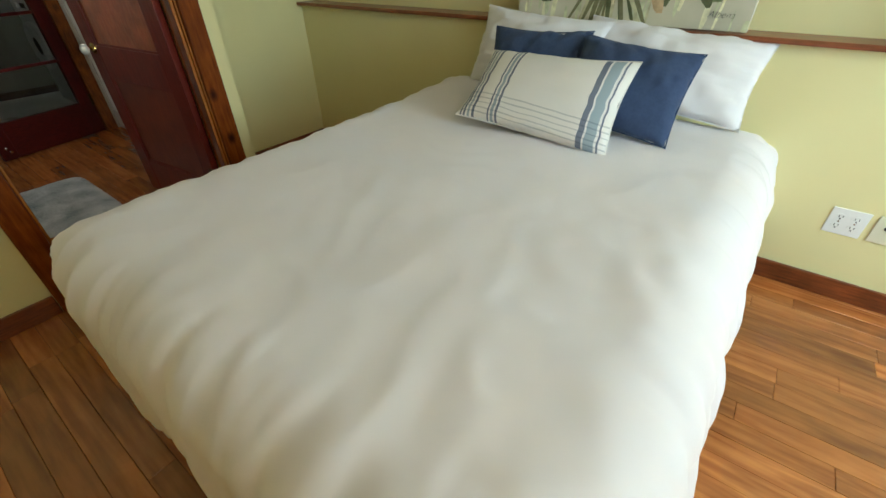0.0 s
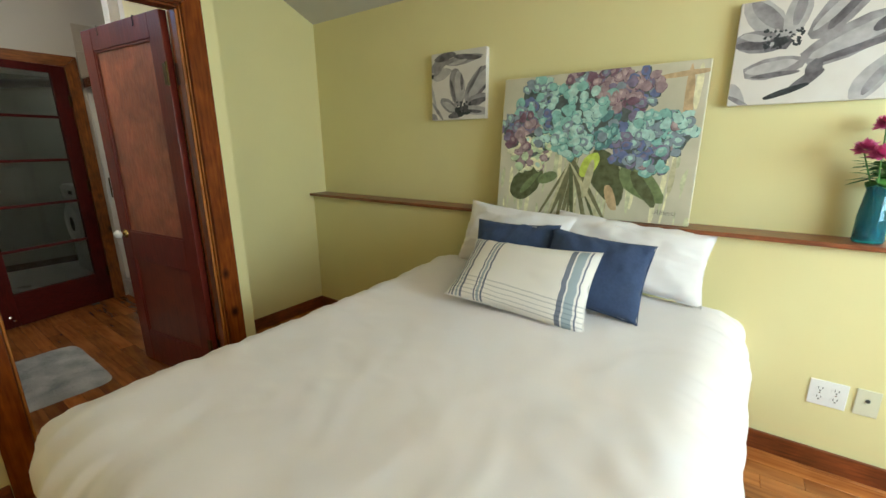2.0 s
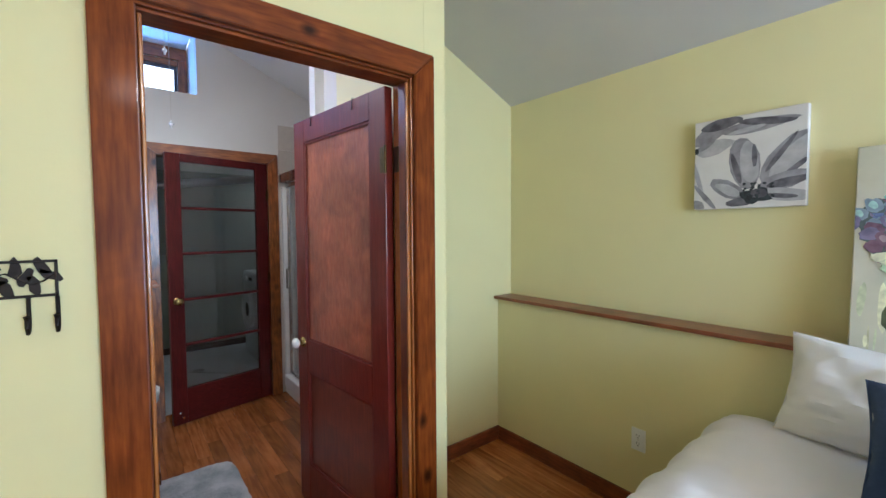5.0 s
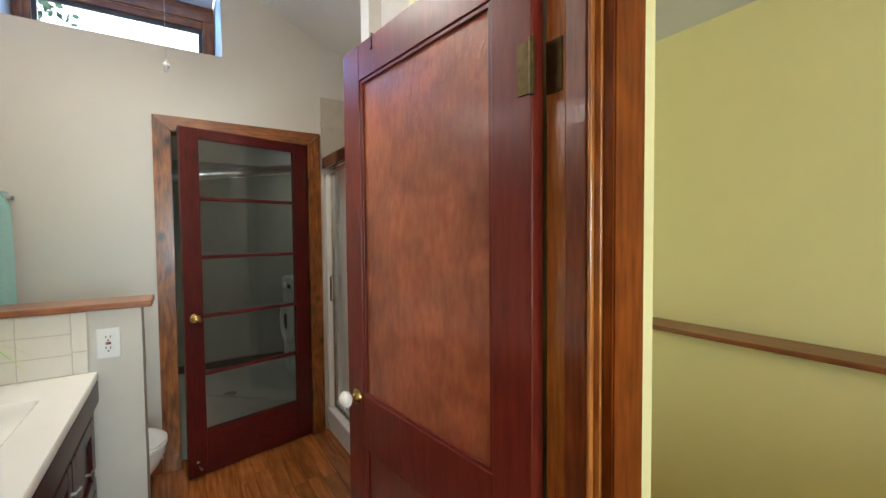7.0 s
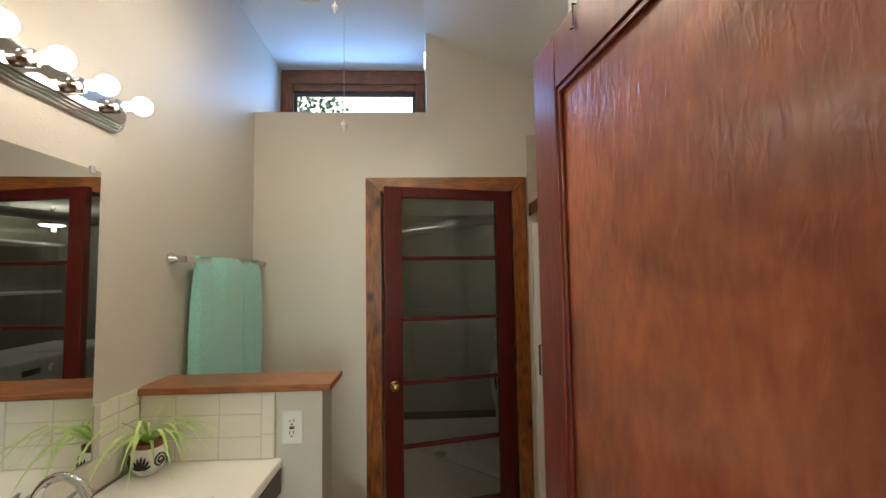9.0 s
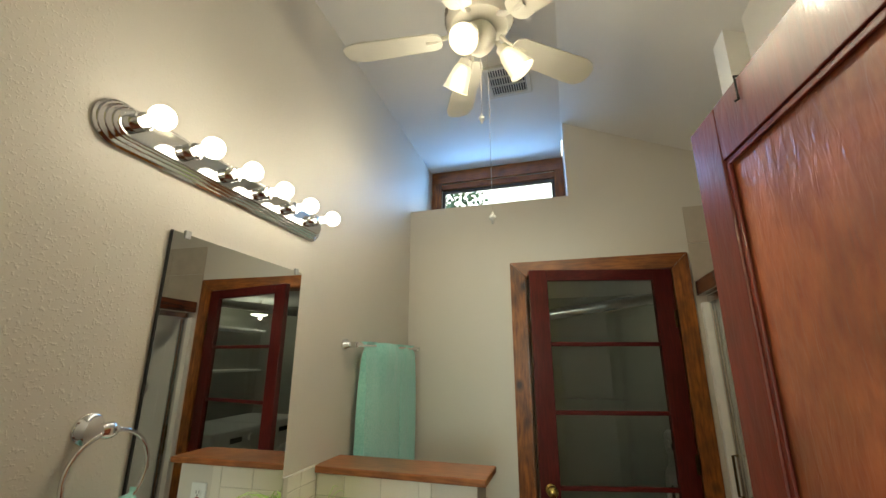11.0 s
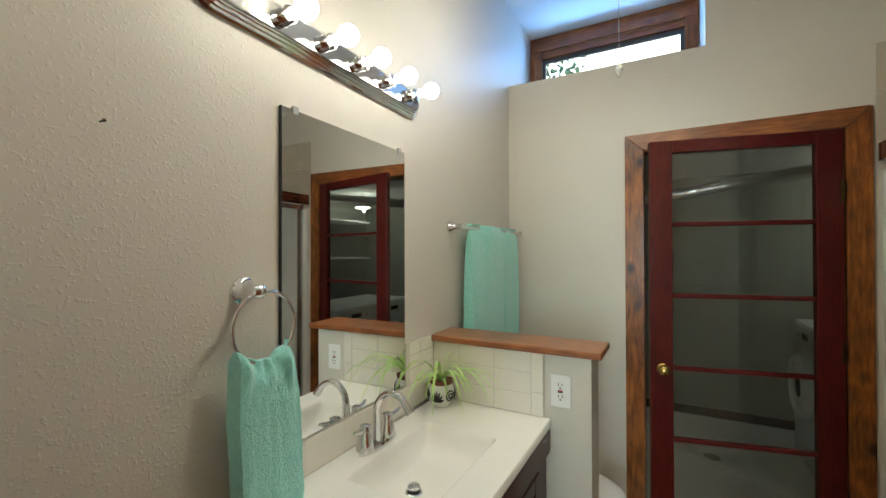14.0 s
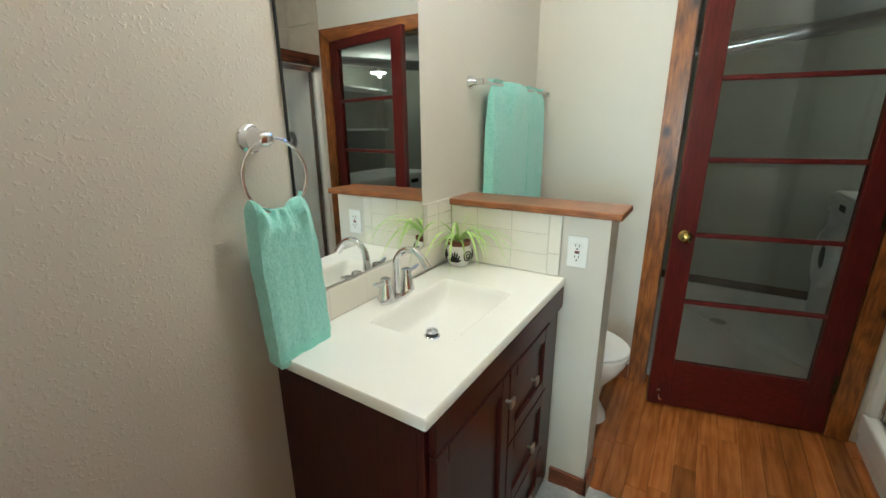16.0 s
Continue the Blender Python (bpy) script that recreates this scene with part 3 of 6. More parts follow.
for z in (1.70, 1.0, 0.22):
    GP("hinge", box(-0.006, 0.012, 0.016, 0.022, z, z + 0.09, 0.001), M_DARKBRASS)
bm = lathe([(0, 0), (0.010, 0), (0.010, 0.005), (0.005, 0.008), (0.005, 0.055), (0.008, 0.057), (0.008, 0.068), (0, 0.070)], gm @ pose(GW - 0.045, 0.018, 0.085, -90 - 12, 0, 0), 12)
part("door_stop_peg", bm, M_CHROME, gdoor, "small chrome door stop", smooth=True)
bm = None

# ---- baseboards ----
def baseboard(axis, a, b, at, out, mm, h=0.092):
    t = 0.016
    if axis == "x":
        return part("baseboard", box(a, b, *sorted((at, at + out * t)), 0, h, 0.004), mm, kind="structure", label="stained pine baseboard")
    return part("baseboard", box(*sorted((at, at + out * t)), a, b, 0, h, 0.004), mm, kind="structure", label="stained pine baseboard")


baseboard("x", -2.813, 2.399, 2.13, -1, M_BASE_X)
baseboard("y", 1.121, 2.1295, -2.83, 1, M_BASE_Y)
baseboard("y", -1.799, 0.050, -2.14, 1, M_BASE_Y)
baseboard("y", 1.052, 1.119, -2.14, 1, M_BASE_Y)
baseboard("x", -2.12, 2.399, -1.80, 1, M_BASE_X)
baseboard("y", -0.41, 0.237, -4.62, 1, M_BASE_Y)

# ---- bedroom: bed ----
bed = thing("bed", (-0.68, 1.1, 0), "wide bed with a white linen duvet hanging over the sides", "bed")
part("mattress", box(-1.45, 0.08, 0.16, 2.10, 0.34, 0.60, 0.05, seg=3), M_MATTRESS, bed, smooth=True)
part("box_spring", box(-1.45, 0.08, 0.16, 2.10, 0.14, 0.335, 0.015), M_MATTRESS, bed)
for x in (-1.38, 0.01):
    for y in (0.24, 2.02):
        part("leg", lathe([(0, 0), (0.022, 0), (0.03, 0.139), (0, 0.139)], pose(x, y, 0), 14), M_CHERRY, bed)


def duvet_point(u, v):
    """u, v from -1 to 1 over the cloth; the cloth runs over the edge, bulges and hangs."""
    cx, cy, hx, hy, zt = -0.655, 1.09, 0.845, 1.045, 0.685
    R = 0.17
    drop = 0.26
    def axis(q, half):
        s = abs(q) * (half - R + R * 1.571 + drop)
        flat = half - R
        if s <= flat:
            return math.copysign(s, q), 0.0, 0.0
        if s <= flat + R * 1.571:
            a = (s - flat) / R
            return math.copysign(flat + R * math.sin(a), q), R * (1 - math.cos(a)), 0.0
        d = s - flat - R * 1.571
        return math.copysign(half + 0.035 * math.sin(min(d / drop, 1) * 2.6), q), R + d, d / drop
    x, dx, hx_ = axis(u, hx + (-0.045 + 0.03 * v if u > 0 else 0.0))
    y, dy, hy_ = axis(v, hy)
    # round the corners of the plan
    ax, ay = abs(x) / hx, abs(y) / hy
    if v > 0:
        dy, hy_ = min(dy, 0.06), 0
        y = min(y, hy - 0.0)
    ex = 9 if u < 0 else 6
    k = (ax ** ex + (ay ** ex if v < 0 else 0)) ** (1 / ex)
    if k > 1:
        sc = 1 / k
        x, y = x * (sc * 0.85 + 0.15), y * (sc * 0.85 + 0.15)
    drp = (dx ** 3 + dy ** 3) ** (1 / 3) if (dx or dy) else 0
    z = zt - drp
    # foot end sits lower, head end plumper
    z -= 0.02 * max(0.0, -v) ** 2
    z += 0.035 * max(0.0, min(1.0, (v - 0.1) / 0.5)) * max(0.0, min(1.0, (0.2 - u) / 0.7)) * (1 - min(1, dx / 0.3))
    p = Vector((cx + x, cy + y, z))
    h = max(hx_, hy_)
    big = noise.noise(Vector((p.x * 2.1, p.y * 2.1, 0.3))) * 0.009 + noise.noise(Vector((p.x * 5, p.y * 4, 2))) * 0.004 + abs(noise.noise(Vector((p.x * 9 + p.y * 4, p.y * 5, 7)))) ** 1.5 * 0.006 + (0.25 - min(0.25, abs(noise.noise(Vector((p.x * 7 - p.y * 3, p.y * 6 + p.x * 2, 17)))))) * 0.009
    p.z += big
    # creases fanning along the edges, and vertical folds in the hanging part
    edge = max(0.0, min(1.0, (max(ax, ay if v < 0 else 0) - 0.66) / 0.34))
    along = p.y if ax > ay else p.x
    cr = noise.noise(Vector((along * 13, max(ax, ay) * 3.0, 5.0))) * 0.018 + noise.noise(Vector((along * 30, max(ax, ay) * 5, 8.0))) * 0.006
    cr += (0.45 - abs(noise.noise(Vector((along * 17, max(ax, ay) * 3.6, 11.0))))) * 0.028 * (0.6 + 0.4 * noise.noise(Vector((p.x * 2, p.y * 2, 4))))
    out = Vector((x / hx, y / hy if v < 0 else 0, 0.5)).normalized()
    p += out * (cr * edge)
    if h > 0:
        fold = math.sin(along * 17 + 2.5 * noise.noise(Vector((along * 3, 1, 1)))) * 0.018 * h + noise.noise(Vector((along * 8, p.z * 4, 3))) * 0.014
        p += Vector((out.x, out.y, 0)) * fold
    return p


bm = bmesh.new()
NU, NV = 150, 170
grid = [[bm.verts.new(duvet_point(-1 + 2 * i / NU, -1 + 1.82 * j / NV)) for j in range(NV + 1)] for i in range(NU + 1)]
for i in range(NU):
    for j in range(NV):
        bm.faces.new((grid[i][j], grid[i + 1][j], grid[i + 1][j + 1], grid[i][j + 1]))
duvet = part("duvet", bm, M_LINEN, bed, "white duvet with soft creases", smooth=True)
md = duvet.modifiers.new("thick", "SOLIDIFY")
md.thickness, md.offset = 0.012, -1
part("fitted_sheet", box(-1.47, 0.12, 1.80, 2.115, 0.40, 0.655, 0.07, seg=4), M_PILLOW, bed, smooth=True)

# ---- pillows ----
def pillow(name, w, h, t, m, material, label, group="", seed=0, rough=1.0, twist=0.0):
    """w along x, h along z, t thickness along y, centred at the pose m."""
    root = thing(name, (0, 0, 0), label, "pillow", group)
    bm = bmesh.new()
    n, k = 44, 32
    def P(i, j, s):
        u, v = -1 + 2 * i / n, -1 + 2 * j / k
        a = (1 - abs(u) ** 2.6) ** 0.55 * (1 - abs(v) ** 2.6) ** 0.55
        pinch = 1 - 0.07 * (1 - abs(v) ** 2) * abs(u) ** 3
        pinv = 1 - 0.09 * (1 - abs(u) ** 2) * abs(v) ** 3
        x, z = u * w / 2 * pinch, v * h / 2 * pinv
        y = s * t / 2 * a
        c = noise.noise(Vector((u * 3 + seed, v * 3, s))) * 0.014 * (a + 0.2) + noise.noise(Vector((u * 8 + seed, v * 6, s * 3))) * 0.006 + (0.5 - abs(noise.noise(Vector((u * 2.5 + v * 2, v * 3.5 - u * 1.5, seed))))) * 0.012
        c *= rough
        x += 0.006 * noise.noise(Vector((v * 4, seed, 3))) * abs(u) ** 4
        z += 0.010 * noise.noise(Vector((u * 3.5, seed, 5))) * abs(v) ** 4 - 0.006 * a * (1 - v)
        return m @ Matrix.Rotation(radians(twist * u), 4, "X") @ Vector((x + 0.004 * noise.noise(Vector((v * 6, seed, 1))), y + c * s * min(1, a * 3 + 0.05), z + c * 0.5))
    rim, uvs = {}, {}
    for s in (-1, 1):
        g = []
        for i in range(n + 1):
            row = []
            for j in range(k + 1):
                e = i in (0, n) or j in (0, k)
                if e and (i, j) in rim:
                    row.append(rim[(i, j)])
                    continue
                vt = bm.verts.new(P(i, j, s))
                uvs[vt] = (i / n, j / k)
                if e:
                    rim[(i, j)] = vt
                row.append(vt)
            g.append(row)
        for i in range(n):
            for j in range(k):
                bm.faces.new((g[i][j], g[i + 1][j], g[i + 1][j + 1], g[i][j + 1]))
    lay = bm.loops.layers.uv.new("UVMap")
    for f in bm.faces:
        for lp in f.loops:
            lp[lay].uv = uvs[lp.vert]
    cover = part("pillow_cover", bm, material, root, smooth=True)
    edge = [m @ Matrix.Rotation(radians(twist * u), 4, "X") @ Vector((u * w / 2 * (1 - 0.07 * (1 - abs(v) ** 2) * abs(u) ** 3), 0, v * h / 2 * (1 - 0.09 * (1 - abs(u) ** 2) * abs(v) ** 3)))
            for u, v in [(-1 + 2 * i / 12, -1) for i in range(12)] + [(1, -1 + 2 * i / 8) for i in range(8)] + [(1 - 2 * i / 12, 1) for i in range(12)] + [(-1, 1 - 2 * i / 8) for i in range(8)]]
    part("pillow_seam", tube(edge, 0.003, 6, close=True), material, root)
    return root


# striped lumbar cover: bands across its width, fine lines along its foot
def striped():
    m = mat("striped_lumbar_cotton", (0.75, 0.71, 0.66), 0.9, bump=0.6, bscale=500, bdist=0.001)
    N, L = m.node_tree.nodes, m.node_tree.links
    uv = N.new("ShaderNodeUVMap")
    sp = N.new("ShaderNodeSeparateXYZ")
    L.new(uv.outputs[0], sp.inputs[0])
    r = N.new("ShaderNodeValToRGB")
    r.color_ramp.interpolation = "CONSTANT"
    W, D, B = (0.77, 0.74, 0.71, 1), (0.17, 0.19, 0.25, 1), (0.32, 0.38, 0.43, 1)
    bands = [(0, W), (0.02, D), (0.032, W), (0.046, D), (0.062, W), (0.078, B), (0.092, W), (0.108, D), (0.126, W), (0.225, D), (0.237, W), (0.249, B), (0.268, W), (0.280, D), (0.293, W), (0.815, D), (0.848, W), (0.862, B), (0.925, W), (0.938, D), (0.952, W)]
    e = r.color_ramp.elements
    e[0].position, e[0].color = bands[0]
    e[1].position, e[1].color = bands[1]
    for p_, c_ in bands[2:]:
        q = e.new(p_)
        q.color = c_
    L.new(sp.outputs[0], r.inputs[0])
    w = N.new("ShaderNodeValToRGB")
    w.color_ramp.interpolation = "CONSTANT"
    e = w.color_ramp.elements
    e[0].position, e[0].color = 0.0, (1, 1, 1, 1)
    e[1].position, e[1].color = 0.06, (0.68, 0.69, 0.72, 1)
    for p_, c_ in ((0.075, 1), (0.12, 0), (0.135, 1), (0.18, 0), (0.195, 1), (0.24, 0), (0.255, 1), (0.30, 0), (0.315, 1)):
        q = e.new(p_)
        q.color = (1, 1, 1, 1) if c_ else (0.70, 0.71, 0.74, 1)
    L.new(sp.outputs[1], w.inputs[0])
    mx = N.new("ShaderNodeMix")
    mx.data_type, mx.blend_type = "RGBA", "MULTIPLY"
    mx.inputs[0].default_value = 1
    L.new(r.outputs[0], mx.inputs[6])
    L.new(w.outputs[0], mx.inputs[7])
    L.new(mx.outputs[2], N["Principled BSDF"].inputs["Base Color"])
    return m


M_STRIPE = striped()
pillow("pillow_white", 0.66, 0.37, 0.16, pose(-0.93, 2.00, 0.868, -22, 3, -4), M_PILLOW, "plump white bed pillow leaning on the yellow wall", "white pillows", 1)
pillow("pillow_white", 0.73, 0.35, 0.16, pose(-0.355, 2.03, 0.862, -32, 4, 1), M_PILLOW, "creased white bed pillow leaning on the wall under the big painting", "white pillows", 7)
pillow("pillow_navy", 0.43, 0.33, 0.12, pose(-0.80, 1.73, 0.858, -22, -1, 2), M_NAVY, "navy blue linen cushion partly hidden by the striped one", "navy cushions", 3, rough=0.6)
pillow("pillow_navy", 0.43, 0.335, 0.13, pose(-0.40, 1.68, 0.850, -31, 5, 3), M_NAVY, "navy blue linen cushion leaning on a white pillow", "navy cushions", 5, rough=0.6)
lum = pillow("pillow_striped", 0.60, 0.335, 0.13, pose(-0.645, 1.505, 0.829, -42, 2, 1), M_STRIPE, "off-white lumbar cushion with blue-grey stripes, leaning on the navy cushions", "", 9, rough=0.2, twist=12)

# ---- paintings on the yellow wall ----
def blob(bm, cx, cz, rx, rz, ang, y, mi, n=14, wob=0.12, seed=0, tip=0.0):
    """A painted petal: a thin flat shape laid on the canvas (facing -y)."""
    vs = []
    for i in range(n):
        a = 2 * math.pi * i / n
        r = 1 + wob * noise.noise(Vector((math.cos(a) * 1.5 + seed, math.sin(a) * 1.5, seed)))
        px = math.cos(a) * rx * r * (1 if math.cos(a) < 0 else 1 + tip)
        pz = math.sin(a) * rz * r * (1 - tip * 0.5 * max(0, math.cos(a)))
        vs.append(bm.verts.new((cx + px * math.cos(ang) - pz * math.sin(ang), y, cz + px * math.sin(ang) + pz * math.cos(ang))))
    f = bm.faces.new(vs)
    if f.normal.dot(Vector((0, -1, 0))) < 0:
        f.normal_update()
    f.material_index = mi
    return f


def paint(name, c, c2, scale=30):
    return mat(name, c, 0.6, color2=c2, scale=scale, bump=0.3, bscale=300, bdist=0.0008)


P_CANVAS = paint("canvas_warm_white", (0.72, 0.69, 0.66), (0.66, 0.62, 0.58), 9)
P_GREYS = [paint("paint_grey_light", (0.36, 0.34, 0.35), (0.50, 0.48, 0.49), 22), paint("paint_grey_mid", (0.19, 0.175, 0.185), (0.36, 0.34, 0.36), 20), paint("paint_grey_dark", (0.07, 0.065, 0.075), (0.20, 0.18, 0.20), 25), paint("paint_black", (0.012, 0.012, 0.016), (0.04, 0.05, 0.055), 60)]


def clip_to(bm, x0, x1, z0, z1):
    for co, no in (((x0, 0, 0), (-1, 0, 0)), ((x1, 0, 0), (1, 0, 0)), ((0, 0, z0), (0, 0, -1)), ((0, 0, z1), (0, 0, 1))):
        bmesh.ops.bisect_plane(bm, geom=list(bm.verts) + list(bm.edges) + list(bm.faces), plane_co=co, plane_no=no, clear_outer=True)


def canvas(name, w, h, t, m, label, shapes, mats, mat_canvas):
    """A stretched canvas centred at x=0, foot at z=0, its face at y=-t. shapes: petals, in painting order."""
    root = thing(name, (0, 0, 0), label, "painting")
    root.matrix_world = m
    bpy.context.view_layer.update()
    bm = box(-w / 2, w / 2, -t, 0, 0, h, 0.004)
    bm.transform(m)
    part("stretched_canvas", bm, mat_canvas, root)
    bm = bmesh.new()
    for k, s in enumerate(shapes):
        s = dict(s)
        s.setdefault("seed", k)
        blob(bm, y=-t - 0.0004 - 0.0000016 * k, **s)
    clip_to(bm, -w / 2 + 0.002, w / 2 - 0.002, 0.002, h - 0.002)
    bm.transform(m)
    me = part("painted_picture", bm, mats, root)
    return root


# small square: one grey bloom low right, petals above left
def S(cx, cz, rx, rz, ang, mi, tip=0.0, wob=0.15):
    return dict(cx=cx, cz=cz, rx=rx, rz=rz, ang=radians(ang), mi=mi, tip=tip, wob=wob)


def stamens(cx, cz, r, mi, n, rnd):
    return [S(cx + rnd.uniform(-r, r), cz + rnd.uniform(-r * 0.6, r * 0.6), rnd.uniform(0.003, 0.008), rnd.uniform(0.003, 0.006), rnd.uniform(0, 180), mi) for _ in range(n)]


rnd = random.Random(4)
A = [S(-0.14, 0.335, 0.075, 0.034, 28, 1, .2), S(-0.10, 0.375, 0.075, 0.024, 8, 2, .2), S(-0.13, 0.275, 0.07, 0.034, 14, 0, .2), S(-0.15, 0.30, 0.05, 0.018, 40, 1), S(-0.195, 0.27, 0.015, 0.012, 0, 3, 0, .5),
     S(0.02, 0.345, 0.12, 0.026, 4, 1, .3), S(0.06, 0.36, 0.09, 0.016, -8, 2, .3), S(0.0, 0.335, 0.07, 0.010, 8, 0),
     S(-0.185, 0.14, 0.11, 0.010, 105, 0), S(-0.155, 0.055, 0.075, 0.011, 128, 1), S(-0.185, 0.02, 0.03, 0.02, -30, 1),
     S(-0.005, 0.19, 0.105, 0.058, 98, 1, .15), S(0.012, 0.19, 0.09, 0.034, 96, 0, .1), S(-0.035, 0.17, 0.07, 0.012, 105, 2, .1), S(0.03, 0.22, 0.05, 0.010, 92, 2),
     S(0.135, 0.195, 0.115, 0.058, 52, 1, .15), S(0.15, 0.20, 0.10, 0.034, 50, 0, .1), S(0.115, 0.215, 0.085, 0.010, 56, 2, .1), S(0.165, 0.155, 0.07, 0.010, 40, 2),
     S(-0.065, 0.085, 0.068, 0.036, 150, 1, .2), S(-0.06, 0.08, 0.05, 0.020, 150, 0, .2), S(0.125, 0.105, 0.085, 0.034, 16, 1, .2), S(0.14, 0.10, 0.07, 0.018, 12, 2, .2), S(0.13, 0.05, 0.085, 0.028, -6, 0, .2), S(0.12, 0.045, 0.06, 0.010, -6, 2),
     S(-0.01, 0.03, 0.055, 0.02, 190, 2, .2), S(0.04, 0.05, 0.055, 0.034, 0, 3, 0, .5), S(0.045, 0.06, 0.035, 0.020, 0, 2)] + stamens(0.045, 0.075, 0.055, 3, 34, rnd)
canvas("painting_grey_flower", 0.404, 0.402, 0.035, pose(-1.447, 2.259, 1.538), "small square canvas with grey flowers hung on the yellow wall", A, P_GREYS, P_CANVAS)
B = [S(-0.16, 0.335, 0.10, 0.050, 132, 0, .2), S(-0.15, 0.34, 0.085, 0.026, 135, 1, .1), S(-0.06, 0.335, 0.085, 0.040, 80, 0, .2), S(-0.055, 0.35, 0.06, 0.018, 84, 1), S(-0.17, 0.245, 0.088, 0.042, 172, 1, .1), S(-0.18, 0.235, 0.07, 0.018, 176, 2, .1), S(-0.19, 0.265, 0.05, 0.014, 165, 0),
     S(0.075, 0.345, 0.14, 0.055, 54, 1, .2), S(0.10, 0.36, 0.12, 0.022, 58, 2, .1), S(0.055, 0.335, 0.09, 0.016, 50, 0), S(0.125, 0.225, 0.175, 0.060, 24, 1, .2), S(0.14, 0.235, 0.15, 0.030, 26, 0, .1), S(0.13, 0.185, 0.13, 0.014, 18, 2, .1), S(0.22, 0.28, 0.07, 0.022, 35, 2),
     S(-0.115, 0.14, 0.10, 0.042, 8, 1, .1), S(-0.12, 0.145, 0.08, 0.022, 10, 0, .1), S(-0.10, 0.115, 0.08, 0.010, 4, 2), S(0.02, 0.125, 0.035, 0.026, 70, 2), S(0.0, 0.085, 0.065, 0.020, 38, 2), S(-0.06, 0.045, 0.07, 0.013, 20, 3, .2), S(0.19, 0.07, 0.09, 0.040, 60, 0, .2), S(0.20, 0.07, 0.06, 0.016, 62, 1),
     S(-0.225, 0.05, 0.05, 0.022, -55, 0), S(-0.21, 0.015, 0.05, 0.010, -30, 1), S(-0.10, 0.235, 0.045, 0.028, 20, 2, 0, .6), S(-0.10, 0.235, 0.028, 0.018, 20, 3, 0, .7)] + stamens(-0.095, 0.25, 0.062, 3, 50, rnd) + stamens(-0.095, 0.26, 0.05, 0, 12, rnd)
canvas("painting_grey_flower", 0.50, 0.402, 0.035, pose(0.215, 2.259, 1.538), "wider canvas with a large grey flower hung on the yellow wall", B, P_GREYS, P_CANVAS)

# the big hydrangea canvas stands on the ledge and leans back
cols = {"teal": (0.19, 0.39, 0.36), "teal_light": (0.33, 0.50, 0.46), "teal_dark": (0.07, 0.18, 0.19), "shade": (0.055, 0.075, 0.075), "pale_green": (0.42, 0.52, 0.34), "violet": (0.15, 0.125, 0.21), "mauve": (0.27, 0.19, 0.21), "blue": (0.10, 0.13, 0.28), "slate": (0.18, 0.23, 0.28), "plum": (0.13, 0.065, 0.10),
        "leaf_dark": (0.07, 0.08, 0.03), "leaf": (0.13, 0.17, 0.07), "lime": (0.42, 0.50, 0.07), "stem": (0.13, 0.125, 0.06), "stem_pale": (0.40, 0.38, 0.24), "wash_green": (0.44, 0.46, 0.30), "wash_tan": (0.42, 0.30, 0.17), "cream": (0.60, 0.58, 0.40), "ink": (0.05, 0.05, 0.05), "foam": (0.40, 0.55, 0.50), "rose": (0.38, 0.29, 0.30)}
HM, HI = [], {}
for k, v in cols.items():
    HI[k] = len(HM)
    HM.append(paint("paint_" + k, v, tuple(min(1, c * 1.5 + 0.03) for c in v), 35))
P_HCANVAS = paint("canvas_cream_wash", (0.66, 0.62, 0.50), (0.52, 0.50, 0.38), 5)
W, H = 0.995, 0.735
rnd = random.Random(11)
C = []
for i in range(80):
    C.append(S(rnd.uniform(-0.49, 0.49), rnd.uniform(0.0, 0.30), rnd.uniform(0.02, 0.11), rnd.uniform(0.003, 0.014), 88 + rnd.uniform(-6, 6), HI[rnd.choice(["wash_green", "cream", "stem_pale", "wash_green"])]))
C += [S(0.43, 0.55, 0.16, 0.02, 92, HI["wash_tan"]), S(0.36, 0.40, 0.06, 0.035, 60, HI["wash_tan"]), S(0.46, 0.62, 0.10, 0.015, 88, HI["cream"]), S(0.40, 0.68, 0.12, 0.012, 4, HI["wash_tan"])]
for i in range(16):
    x0 = -0.14 + 0.011 * i
    C.append(S(x0 + rnd.uniform(-0.02, 0.02), 0.14, 0.19, rnd.uniform(0.006, 0.012), 62 + (i * 4.2) + rnd.uniform(-4, 4), HI[rnd.choice(["stem", "stem", "stem_pale", "leaf_dark"])]))
C += [S(-0.33, 0.16, 0.105, 0.075, 48, HI["leaf_dark"], .3), S(-0.31, 0.16, 0.07, 0.02, 48, HI["leaf"], .3), S(0.10, 0.23, 0.13, 0.08, -62, HI["leaf_dark"], .3), S(0.02, 0.27, 0.07, 0.04, 60, HI["lime"]), S(0.02, 0.20, 0.10, 0.02, 80, HI["stem_pale"]),
      S(0.26, 0.20, 0.11, 0.065, -40, HI["leaf"], .3), S(0.28, 0.17, 0.09, 0.03, -55, HI["leaf_dark"], .3), S(0.14, 0.11, 0.07, 0.025, -70, HI["wash_tan"]), S(-0.20, 0.20, 0.06, 0.03, 20, HI["leaf"])]
